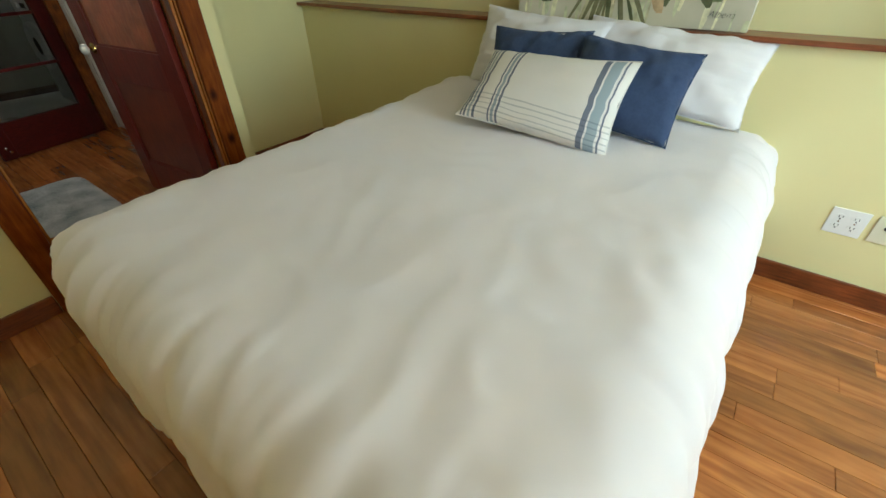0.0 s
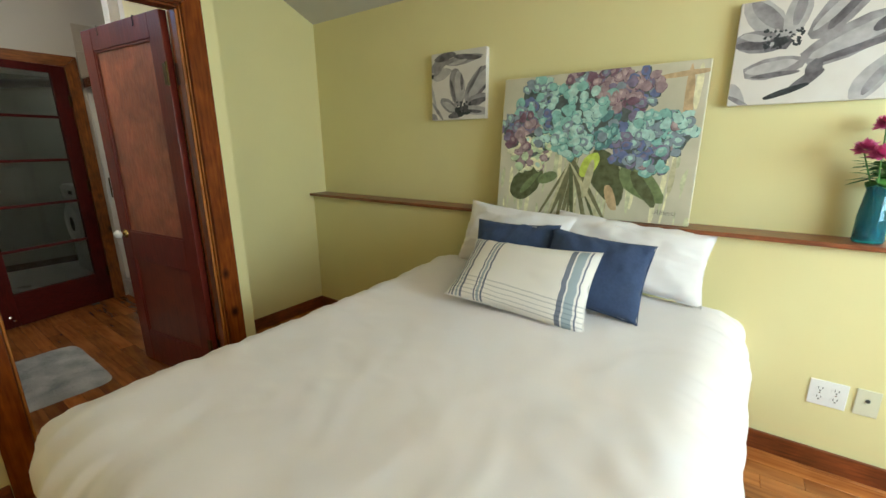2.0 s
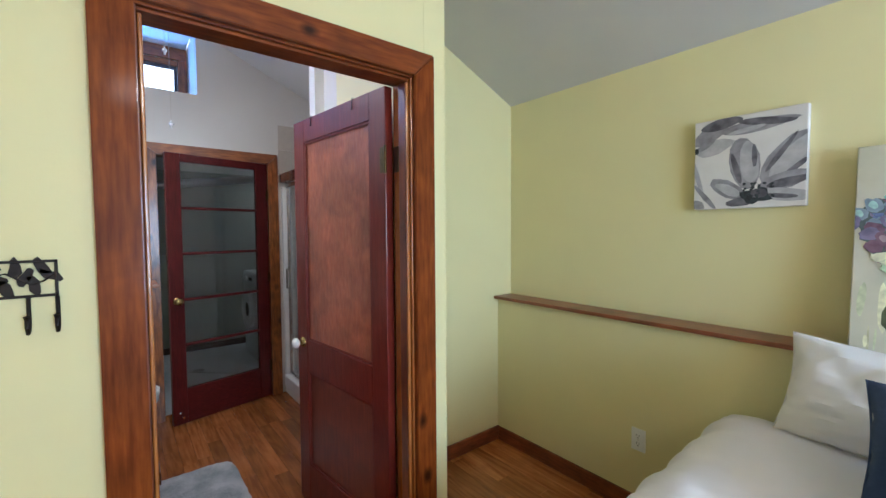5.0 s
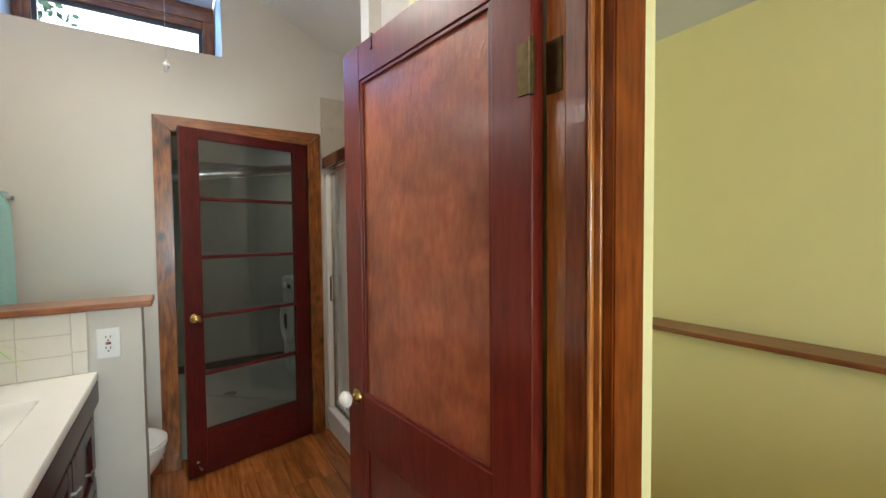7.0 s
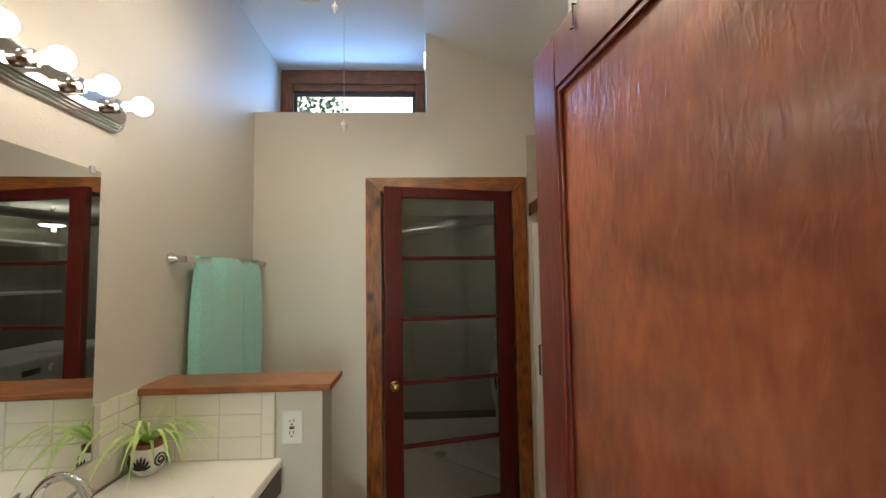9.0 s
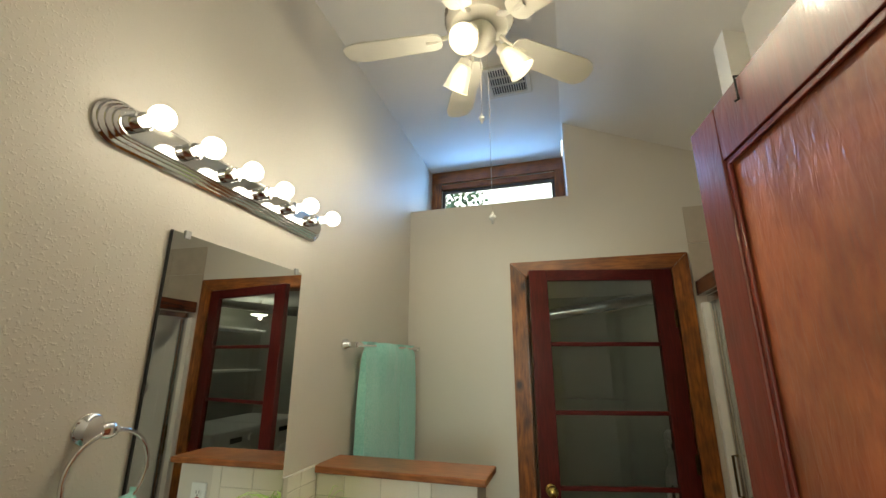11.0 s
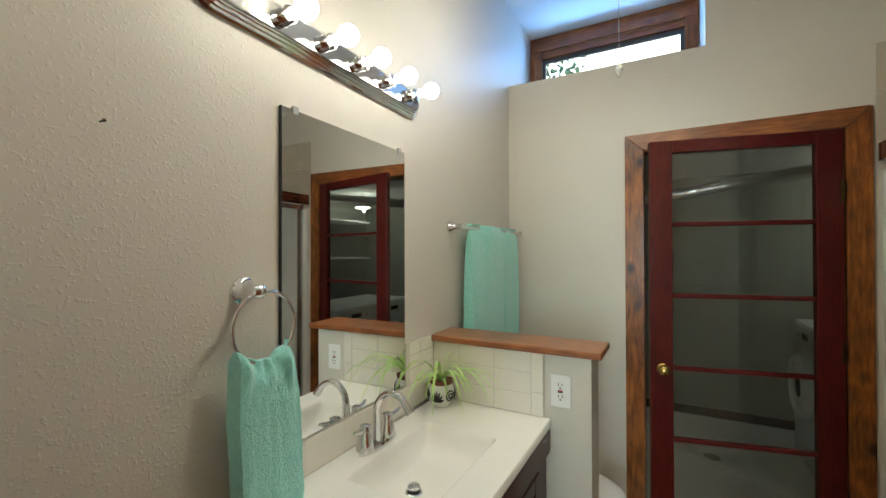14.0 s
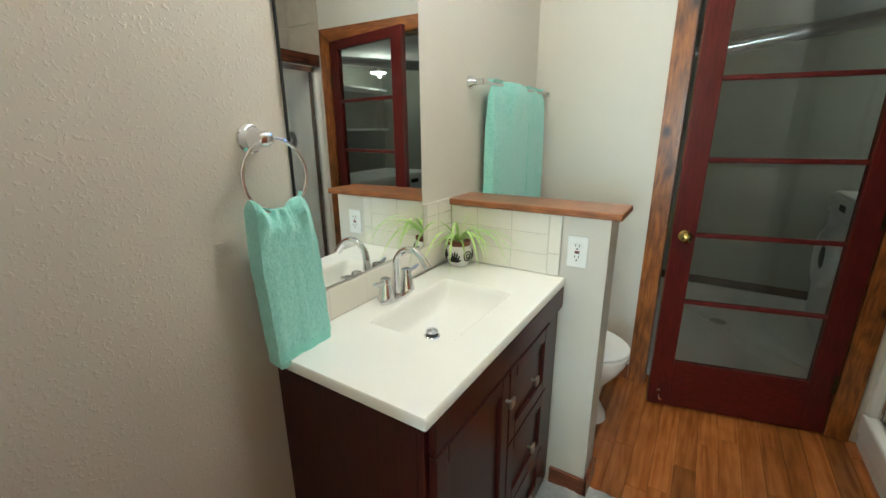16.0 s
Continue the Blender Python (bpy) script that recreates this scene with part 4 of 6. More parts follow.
heads = [(-0.28, 0.63, 0.105, ("slate", "teal", "teal_light", "slate")), (-0.36, 0.55, 0.07, ("slate", "teal", "blue")), (-0.06, 0.68, 0.07, ("slate", "plum", "mauve")), (0.10, 0.65, 0.10, ("mauve", "violet", "plum", "mauve")), (0.22, 0.63, 0.09, ("violet", "blue", "mauve", "slate")), (0.16, 0.55, 0.08, ("mauve", "plum", "violet")),
         (-0.43, 0.46, 0.075, ("blue", "plum", "slate", "violet")), (-0.34, 0.48, 0.07, ("plum", "violet", "mauve")), (0.37, 0.42, 0.105, ("teal", "slate", "teal_light", "mauve")), (0.30, 0.32, 0.095, ("slate", "teal", "mauve", "violet")), (0.18, 0.44, 0.10, ("blue", "violet", "blue", "teal")), (0.20, 0.34, 0.09, ("blue", "violet", "slate")), (0.28, 0.46, 0.07, ("teal", "teal_light", "slate")),
         (-0.31, 0.34, 0.115, ("pale_green", "cream", "pale_green", "mauve")), (-0.39, 0.38, 0.06, ("mauve", "cream", "plum")), (-0.21, 0.42, 0.07, ("teal_light", "pale_green", "slate")), (0.04, 0.56, 0.09, ("slate", "teal", "mauve")), (0.06, 0.44, 0.09, ("teal", "slate", "teal_dark")), (-0.20, 0.52, 0.08, ("slate", "teal", "blue")), (-0.08, 0.54, 0.15, ("teal", "teal_light", "teal", "teal_light")), (-0.08, 0.41, 0.105, ("teal", "teal_light", "slate"))]
LIGHTER = {"teal": "teal_light", "slate": "teal_light", "blue": "violet", "violet": "slate", "plum": "mauve", "teal_light": "foam", "teal_dark": "teal", "pale_green": "cream", "cream": "foam", "mauve": "rose"}
DARKER = {"teal_light": "teal_dark", "teal": "teal_dark", "cream": "wash_green", "pale_green": "leaf", "blue": "shade", "mauve": "plum"}
for cx, cz, r, cs in heads:
    C.append(S(cx, cz, r * 0.92, r * 0.84, 0, HI["shade"], 0, .5))
    nn = int(430 * r)
    for i in range(nn):
        a, q = rnd.uniform(0, 2 * math.pi), math.sqrt(rnd.random())
        px, pz = cx + r * q * math.cos(a), cz + r * 0.92 * q * math.sin(a)
        c_, ra, rb, an = rnd.choice(cs), rnd.uniform(0.020, 0.028), rnd.uniform(0.018, 0.024), rnd.uniform(0, 180)
        C.append(S(px + 0.001, pz - 0.0015, ra * 1.03, rb * 1.04, an, HI[DARKER.get(c_, "shade")], 0, .35))
        C.append(S(px, pz, ra, rb, an, HI[c_], 0.15, .35))
        if rnd.random() < 0.55:
            C.append(S(px - 0.003, pz + 0.003, ra * 0.55, rb * 0.5, an + rnd.uniform(-15, 15), HI[LIGHTER[c_]], 0, .4))
tilt = math.degrees(math.atan2(2.222 - 2.135, H))
big = canvas("painting_hydrangeas", W, H, 0.022, pose(-0.605, 2.150, 1.0045, -tilt * 0.78, 0, 0), "large hydrangea painting standing on the ledge against the yellow wall", C, HM, P_HCANVAS)
cu = bpy.data.curves.new("signature", "FONT")
cu.body, cu.size, cu.shear = "Albena", 0.034, 0.3
sg = new("signature_text", cu)
cu.offset = -0.0006
bpy.context.view_layer.update()
me = bpy.data.meshes.new_from_object(sg)
bpy.data.objects.remove(sg)
bm = bmesh.new()
bm.from_mesh(me)
bm.transform(big.matrix_world @ Matrix.Translation((0.345, -0.0285, 0.045)) @ pose(0, 0, 0, 90))
part("signature", bm, HM[HI["ink"]], big)

# ---- vase with flowers on the ledge ----
M_VASE = mat("blue_glass", (0.03, 0.30, 0.42), 0.08, trans=0.75)
M_PETAL = mat("magenta_petals", (0.62, 0.05, 0.26), 0.6, color2=(0.80, 0.22, 0.45), scale=30)
M_PETLEAF = mat("flower_leaves", (0.06, 0.20, 0.04), 0.5, color2=(0.12, 0.30, 0.07), scale=30)
VX, VY = 0.492, 2.175
vase = thing("vase", (VX, VY, 1.0045), "blue glass vase of magenta silk flowers on the wooden ledge", "vase")
vm = pose(VX, VY, 1.0045)
part("vessel", lathe([(0, 0), (0.044, 0.0), (0.047, 0.006), (0.046, 0.10), (0.040, 0.16), (0.036, 0.20), (0.043, 0.215), (0.040, 0.213), (0.033, 0.20), (0.037, 0.155), (0.043, 0.10), (0.043, 0.012), (0, 0.010)], vm, 28), M_VASE, vase, smooth=True)
rnd = random.Random(5)
for i, (dx, dy, dz) in enumerate(((-0.07, -0.03, 0.37), (0.02, -0.05, 0.43), (0.09, 0.0, 0.38), (-0.02, 0.015, 0.46), (0.05, -0.07, 0.33), (-0.03, -0.07, 0.35))):
    st = part("flower", tube([(VX, VY, 1.02), (VX + dx * 0.3, VY + dy * 0.3, 1.2), (VX + dx, VY + dy, 1.0 + dz - 0.03)], 0.0025, 6), M_PETLEAF, vase, "magenta flower head on a green stem")
    bm = bmesh.new()
    c = Vector((VX + dx, VY + dy, 1.0045 + dz - 0.02))
    for k in range(130):
        th, ph = rnd.uniform(0, 6.28), math.acos(rnd.uniform(-0.5, 1))
        d = Vector((math.sin(ph) * math.cos(th), math.sin(ph) * math.sin(th), math.cos(ph)))
        s = d.cross(Vector((0, 0, 1))).normalized() * 0.009 if abs(d.z) < 0.98 else Vector((0.007, 0, 0))
        up = d.cross(s).normalized() * 0.004
        L0 = rnd.uniform(0.03, 0.048)
        v = [c + d * 0.006, c + d * L0 * 0.6 + s - up, c + d * L0 - up * 0.2, c + d * L0 * 0.6 - s + up]
        bm.faces.new([bm.verts.new(p) for p in v])
    part("petals", bm, M_PETAL, st, "magenta petals")
bm = bmesh.new()
for k in range(44):
    a = k * 2.4
    d = Vector((math.cos(a), math.sin(a) * 0.7, rnd.uniform(-0.2, 0.5)))
    c = Vector((VX, VY, 1.25 + rnd.uniform(-0.02, 0.06)))
    s = d.cross(Vector((0, 0, 1))).normalized()
    ln, wd_ = rnd.uniform(0.06, 0.11), rnd.uniform(0.016, 0.026)
    v = [c, c + d * ln * 0.35 + s * wd_, c + d * ln * 0.75 + s * wd_ * 0.8 + Vector((0, 0, -0.01)), c + d * ln + Vector((0, 0, -0.02)), c + d * ln * 0.75 - s * wd_ * 0.8 + Vector((0, 0, -0.01)), c + d * ln * 0.35 - s * wd_]
    for q in v:
        q.y = min(q.y, 2.25)
    bm.faces.new([bm.verts.new(p) for p in v])
part("leaves", bm, M_PETLEAF, vase, "green silk leaves")


# ---- sockets ----
def plate(name, x, z, w, h, facing, label, group="", style="socket", at=0.0, material=M_PLASTIC):
    """facing "y": on a wall facing -y at y=at; "x": on a wall facing +x at x=at, where x is then the y place."""
    m = pose(x, at, z) if facing == "y" else pose(at, x, z, 0, 0, 90)
    root = thing(name, (0, 0, 0), label, "socket", group)
    root.matrix_world = m
    bpy.context.view_layer.update()
    def Q(nm, bm, mm, lab=""):
        bm.transform(m)
        return part(nm, bm, mm, root, lab)
    Q("cover_plate", box(-w / 2, w / 2, -0.006, 0.0005, -h / 2, h / 2, 0.003), material)
    n = 2 if w > 0.10 else 1
    for k in range(n):
        cx = (k - (n - 1) / 2) * w * 0.42
        if style == "jack":
            Q("jack", lathe([(0, 0.006), (0.006, 0.006), (0.008, 0.0), (0.008, -0.004)], pose(0, -0.006, 0.01, 90), 12), M_SLOT)
            continue
        for cz in (0.020, -0.020):
            Q("outlet_face", lathe([(0, 0.002), (0.0165, 0.002), (0.017, 0.0), (0.017, -0.002)], pose(cx, -0.006, cz, 90), 20, 1, 0.85), material)
            bm = bmesh.new()
            for dx in (-0.0065, 0.0065):
                b_box(bm, cx + dx - 0.0012, cx + dx + 0.0012, -0.0088, -0.0075, cz - 0.001, cz + 0.008)
            b_box(bm, cx - 0.0025, cx + 0.0025, -0.0088, -0.0075, cz - 0.011, cz - 0.006)
            Q("slots", bm, M_SLOT)
        if style == "gfci":
            Q("test_button", box(cx - 0.008, cx + 0.008, -0.0092, -0.0055, 0.0005, 0.0045, 0.0008), M_REDBTN, "red reset button")
            Q("test_button", box(cx - 0.008, cx + 0.008, -0.0092, -0.0055, -0.0045, -0.0005, 0.0008), M_SLOT, "black test button")
        bm = lathe([(0, 0.001), (0.003, 0.0005), (0.003, -0.001)], pose(cx, -0.006, 0, 90), 8)
        if style != "gfci":
            Q("screw", bm, M_CHROME)
        else:
            bm.free()
    return root


plate("double_socket", 0.481, 0.355, 0.122, 0.115, "y", "white double power socket low on the yellow wall", style="socket", at=2.13)
plate("phone_jack", 0.600, 0.357, 0.073, 0.115, "y", "cream phone jack plate beside the white power socket", style="jack", at=2.13, material=M_IVORY)
plate("wall_socket", -1.845, 0.383, 0.072, 0.115, "y", "white single power socket low on the yellow wall near the nook", at=2.13)

# ---- iron hook rack ----
rack = thing("hook_rack", (-2.14, -0.2, 1.35), "dark wrought iron hook rack with cut-out leaves on the yellow wall", "coat rack")
RY0, RY1, RZ0, RZ1 = -0.42, -0.016, 1.305, 1.388
bm = bmesh.new()
for a in ((RY0, RY1, RZ1 - 0.006, RZ1), (RY0, RY1, RZ0, RZ0 + 0.006), (RY0, RY0 + 0.006, RZ0, RZ1), (RY1 - 0.006, RY1, RZ0, RZ1)):
    b_box(bm, -2.134, -2.130, *a, 0.001)
part("frame", bm, M_IRON, rack)
rnd = random.Random(3)
for i in range(27):
    y = RY0 + 0.014 + i * 0.0146
    bm = bmesh.new()
    blob(bm, 0, 0, 0.0205, 0.0105, rnd.uniform(0, 3.1), 0, 0, 10, 0.35, i, 0.3)
    r = bmesh.ops.extrude_face_region(bm, geom=list(bm.faces))
    bmesh.ops.translate(bm, vec=(0, 0.003, 0), verts=[g for g in r["geom"] if isinstance(g, bmesh.types.BMVert)])
    bm.transform(pose(-2.131, y, RZ0 + 0.021 + 0.021 * (i * 2 % 3) + rnd.uniform(-0.005, 0.005), 0, 0, 90))
    part("leaf", bm, M_IRON, rack)
bm = bmesh.new()
b_tube(bm, [(-2.132, RY0 + 0.004 + (RY1 - RY0 - 0.008) * i / 20, RZ0 + 0.042 + 0.014 * math.sin(i * 1.3)) for i in range(21)], 0.002, 6)
part("stem", bm, M_IRON, rack)
for y in (-0.418, -0.30, -0.136, -0.066, -0.0185):
    part("hook", tube([(-2.131, y, RZ0), (-2.131, y, RZ0 - 0.055), (-2.125, y, RZ0 - 0.072), (-2.11, y, RZ0 - 0.076), (-2.10, y, RZ0 - 0.062), (-2.102, y, RZ0 - 0.045), (-2.100, y, RZ0 - 0.038)], [0.004] * 5 + [0.004, 0.006], 8), M_IRON, rack)
for y in (RY0 + 0.05, RY1 - 0.02):
    part("screw", box(-2.1405, -2.1335, y - 0.004, y + 0.004, RZ1 - 0.005, RZ1), M_IRON, rack)

# ---- bathroom: pony wall, vanity ----
PX = -3.64                       # near face of the half wall
CZ = 0.917                       # top of the vanity
part("half_wall", box(-3.785, PX, south(-3.7) - 0.01, 0.222, 0, 1.143), M_GREIGE, **ST, label="warm white half wall beside the vanity")
cap = part("wooden_coping", box(-3.815, PX + 0.028, south(-3.7) + 0.001, 0.258, 1.1435, 1.167, 0.005), M_CAP, label="orange-brown wooden cap on the half wall", category="ledge")
part("baseboard", box(PX, PX + 0.015, 0.085, 0.237, 0, 0.09, 0.004), M_BASE_Y, **ST, label="stained pine baseboard")
part("baseboard", box(-3.785, PX + 0.015, 0.2225, 0.237, 0, 0.09, 0.004), M_BASE_X, **ST, label="stained pine baseboard")

VX0, VX1, VY1 = PX + 0.004, -2.775, 0.072
van = thing("vanity_cabinet", (-3.2, -0.1, 0), "dark cherry shaker vanity cabinet under the white sink top", "vanity")
for x in (VX0, VX1 - 0.018):
    part("side_panel", box(x, x + 0.018, south(-2.8) + 0.003, VY1 - 0.02, 0.0, CZ - 0.03), M_CHERRY, van)
part("bottom_panel", box(VX0 + 0.0185, VX1 - 0.0185, south(-3.6) + 0.03, VY1 - 0.02, 0.09, 0.108), M_CHERRY, van)
part("toe_kick", box(VX0 + 0.0185, VX1 - 0.0185, VY1 - 0.09, VY1 - 0.075, 0.0, 0.0895), M_CHERRY, van)
for x, w in ((VX0, 0.145), (VX1 - 0.04, 0.04)):
    part("face_frame_stile", box(x, x + w, VY1 - 0.0195, VY1 - 0.001, 0.03, CZ - 0.03, 0.002), M_CHERRY, van)
part("face_frame_rail", box(VX0 + 0.1455, VX1 - 0.0405, VY1 - 0.0195, VY1 - 0.001, CZ - 0.06, CZ - 0.03, 0.002), M_CHERRY, van)


def shaker(x0, x1, z0, z1, name, knob):
    root = part(name, box(x0 + 0.045, x1 - 0.045, VY1, VY1 + 0.008, z0 + 0.045, z1 - 0.045), M_CHERRY, van)
    for a in ((x0, x0 + 0.046, z0, z1), (x1 - 0.046, x1, z0, z1), (x0 + 0.0465, x1 - 0.0465, z0, z0 + 0.046), (x0 + 0.0465, x1 - 0.0465, z1 - 0.046, z1)):
        part("shaker_frame", box(a[0], a[1], VY1, VY1 + 0.019, a[2], a[3], 0.003), M_CHERRY, root)
    b = lathe([(0, 0), (0.005, 0), (0.005, 0.016)], pose(knob[0], VY1 + 0.019, knob[1], -90), 12)
    b_box(b, knob[0] - 0.014, knob[0] + 0.014, VY1 + 0.033, VY1 + 0.042, knob[1] - 0.014, knob[1] + 0.014, 0.003)
    part("knob", b, M_NICKEL, root, "square brushed nickel knob")


part("false_front", box(VX0 + 0.012, VX1 - 0.012, VY1, VY1 + 0.017, CZ - 0.108, CZ - 0.0275, 0.003), M_CHERRY, van)
shaker(-3.149, VX1 - 0.012, 0.115, CZ - 0.113, "cabinet_door", (-3.127, CZ - 0.19))
zz = CZ - 0.113
for hgt in (0.245, 0.245, 0.185):
    shaker(-3.487, -3.155, zz - hgt, zz, "drawer", (-3.321, zz - hgt / 2))
    zz -= hgt + 0.006

# sink top with a rectangular basin
ct = thing("bathroom_sink", (-3.2, -0.1, CZ), "white vanity top with a moulded rectangular basin and chrome pop-up drain", "sink")
X0, X1, Y0, Y1 = PX + 0.001, -2.757, south(-2.9) + 0.002, 0.088
bx0, bx1, by0, by1 = -3.405, -3.005, -0.275, -0.022
bm = bmesh.new()
def ring(x0, x1, y0, y1, z, r, n=5):
    vs = []
    for cx, cy, a0 in ((x1 - r, y1 - r, 0), (x0 + r, y1 - r, 90), (x0 + r, y0 + r, 180), (x1 - r, y0 + r, 270)):
        for i in range(n):
            a = radians(a0 + 90 * i / (n - 1))
            vs.append(bm.verts.new((cx + r * math.cos(a), cy + r * math.sin(a), z)))
    return vs
def bridge(A, B):
    for i in range(len(A)):
        bm.faces.new((A[i], A[(i + 1) % len(A)], B[(i + 1) % len(A)], B[i]))
rings = [ring(X0, X1, Y0, Y1, CZ - 0.026, 0.004), ring(X0, X1, Y0, Y1, CZ - 0.004, 0.004), ring(X0 + 0.003, X1 - 0.003, Y0 + 0.003, Y1 - 0.003, CZ, 0.004),
         ring(bx0 - 0.004, bx1 + 0.004, by0 - 0.004, by1 + 0.004, CZ, 0.022), ring(bx0, bx1, by0, by1, CZ - 0.004, 0.02)]
for k in range(1, 9):
    f_ = k / 8
    rings.append(ring(bx0 + 0.05 * f_ + 0.06 * f_ ** 3, bx1 - 0.015 * f_ - 0.05 * f_ ** 3, by0 + 0.012 * f_ + 0.03 * f_ ** 3, by1 - 0.008 * f_ - 0.03 * f_ ** 3, CZ - 0.004 - 0.081 * math.sin(f_ * math.pi / 2), 0.02 + 0.02 * f_))
for A_, B_ in zip(rings, rings[1:]):
    bridge(A_, B_)
bm.faces.new(rings[-1])
part("counter", bm, M_COUNTER, ct, smooth=True)
part("drain_opening", lathe([(0.0, 0.0035), (0.018, 0.0035), (0.019, 0.0)], pose(-3.162, -0.170, CZ - 0.0843), 24), M_SLOT, ct, "dark drain opening")
dr = part("drain_stopper", lathe([(0, 0.022), (0.014, 0.021), (0.019, 0.017), (0.0195, 0.013), (0.017, 0.011), (0.009, 0.010), (0.009, 0.0)], pose(-3.162, -0.170, CZ - 0.0845), 24), M_CHROME, ct, "chrome pop-up drain stopper", smooth=True)
part("drain_ring", lathe([(0.013, 0.001), (0.021, 0.003), (0.025, 0.001), (0.025, 0)], pose(-3.162, -0.170, CZ - 0.0845), 24), M_CHROME, dr, smooth=True)

# faucet
FX, FY = -3.185, -0.318
fau = thing("faucet", (FX, FY, CZ), "polished chrome two-handle faucet with an arched spout on the white top", "faucet")
bm = bmesh.new()
rr = [bm.verts.new((FX + 0.078 * math.cos(a), FY + 0.026 * math.sin(a), CZ)) for a in [2 * math.pi * i / 32 for i in range(32)]]
r2 = [bm.verts.new((v.co.x * 1, v.co.y, CZ + 0.009)) for v in rr]
r3 = [bm.verts.new((FX + (v.co.x - FX) * 0.92, FY + (v.co.y - FY) * 0.8, CZ + 0.014)) for v in rr]
for A_, B_ in ((rr, r2), (r2, r3)):
    for i in range(32):
        bm.faces.new((A_[i], A_[(i + 1) % 32], B_[(i + 1) % 32], B_[i]))
bm.faces.new(r3)
part("base_plate", bm, M_CHROME, fau, smooth=True)
sp = [(FX, FY, CZ + 0.01), (FX, FY, CZ + 0.06), (FX, FY + 0.002, CZ + 0.11)] + [(FX, FY + 0.058 - 0.056 * math.cos(radians(a)), CZ + 0.11 + 0.056 * math.sin(radians(a))) for a in range(20, 151, 13)] + [(FX, FY + 0.122, CZ + 0.118)]
n = len(sp)
part("spout", tube(sp, [0.0135 - 0.0035 * min(1, i / 4) for i in range(n - 2)] + [0.0115, 0.0125], 16), M_CHROME, fau, smooth=True)
for s in (-1, 1):
    hb = part("handle_base", lathe([(0.027, 0.012), (0.025, 0.024), (0.019, 0.052), (0.015, 0.064), (0.018, 0.068), (0.016, 0.080), (0, 0.086)], pose(FX + s * 0.052, FY, CZ), 20), M_CHROME, fau, smooth=True)
    part("lever", tube([(FX + s * 0.052, FY, CZ + 0.068), (FX + s * 0.068, FY + 0.004, CZ + 0.071), (FX + s * 0.09, FY + 0.006, CZ + 0.073), (FX + s * 0.110, FY + 0.008, CZ + 0.080)], [0.008, 0.005, 0.0075, 0.004], 12), M_CHROME, hb, smooth=True)

# tiles: splash on the mirror wall and on the half wall
TG = dict(kind="structure")
spl = part("tile_grout_south", prism([(PX + 0.001, south(PX) + 0.0005), (X1, south(X1) + 0.0005), (X1, south(X1) + 0.0095), (PX + 0.001, south(PX) + 0.0095)], "z", CZ + 0.001, 1.012), M_GROUT, **TG, label="pale grout behind the white splash tiles")
spl2 = part("tile_grout_corner", prism([(PX + 0.001, south(PX) + 0.0005), (-3.432, south(-3.43) + 0.0005), (-3.432, south(-3.43) + 0.0095), (PX + 0.001, south(PX) + 0.0095)], "z", 1.0125, 1.168), M_GROUT, **TG, label="pale grout behind the white splash tiles")
spl3 = part("tile_grout_half_wall", box(PX + 0.0005, PX + 0.0090, south(PX) + 0.0096, 0.064, CZ + 0.001, 1.141), M_GROUT, **TG, label="pale grout behind the white splash tiles")


def tile(x0, x1, y0, y1, z0, z1, parent, g=0.0011, flat="y"):
    if flat == "y":
        return part("tile", box(x0 + g, x1 - g, y0, y1, z0 + g, z1 - g, 0.0015, seg=1), M_TILE, parent, kind="structure")
    return part("tile", box(x0, x1, y0 + g, y1 - g, z0 + g, z1 - g, 0.0015, seg=1), M_TILE, parent, kind="structure")


x = X1
for k, w in enumerate((0.045, 0.152, 0.152, 0.152, 0.152, 0.152, 0.075)):
    nx = max(x - w, PX + 0.008)
    if x - nx > 0.01:
        tile(nx, x, south((x + nx) / 2) + 0.004, south((x + nx) / 2) + 0.0115, CZ + 0.002, 1.012, spl)
    x = nx
rows_ = [(CZ + 0.002, 0.992), (0.992, 1.067), (1.067, 1.141)]
for i, (z0, z1) in enumerate(rows_):
    ys = [south(PX) + 0.012, -0.268, -0.124, 0.019]
    for a, b_ in zip(ys, ys[1:]):
        tile(PX + 0.004, PX + 0.0105, a, b_, z0, z1, spl3, flat="x")
for z0, z1 in ((CZ + 0.002, 1.0), (1.0, 1.141)):
    tile(PX + 0.004, PX + 0.0115, 0.019, 0.063, z0, z1, spl3, flat="x")
for z0, z1 in ((1.0135, 1.067), (1.067, 1.118), (1.118, 1.168)):
    for a, b_ in ((PX + 0.011, -3.53), (-3.53, -3.432)):
        tile(a, b_, south(-3.53) + 0.004, south(-3.53) + 0.0115, z0, z1, spl2)

plate("safety_socket", 0.121, 1.018, 0.070, 0.112, "x", "white safety outlet with a red button on the half wall", style="gfci", at=PX)

# mirror
mir = thing("wall_mirror", (-3.15, south(-3.15), 1.43), "frameless rectangular wall mirror held by clear clips above the sink", "mirror")
mz0, mz1 = 1.0185, 1.857
part("mirror_glass", prism([(-2.882, south(-2.882) + 0.002), (-2.882, south(-2.882) + 0.007), (-3.428, south(-3.428) + 0.007), (-3.428, south(-3.428) + 0.002)], "z", mz0, mz1), M_MIRROR, mir)
part("mirror_edge", prism([(-2.8795, south(-2.882) + 0.001), (-2.8795, south(-2.882) + 0.0095), (-2.8819, south(-2.882) + 0.0095), (-2.8819, south(-2.882) + 0.001)], "z", mz0, mz1), M_SLOT, mir, "dark mirror edge")
M_CLIP = mat("clear_clip_plastic", (0.85, 0.86, 0.85), 0.15, trans=0.6)
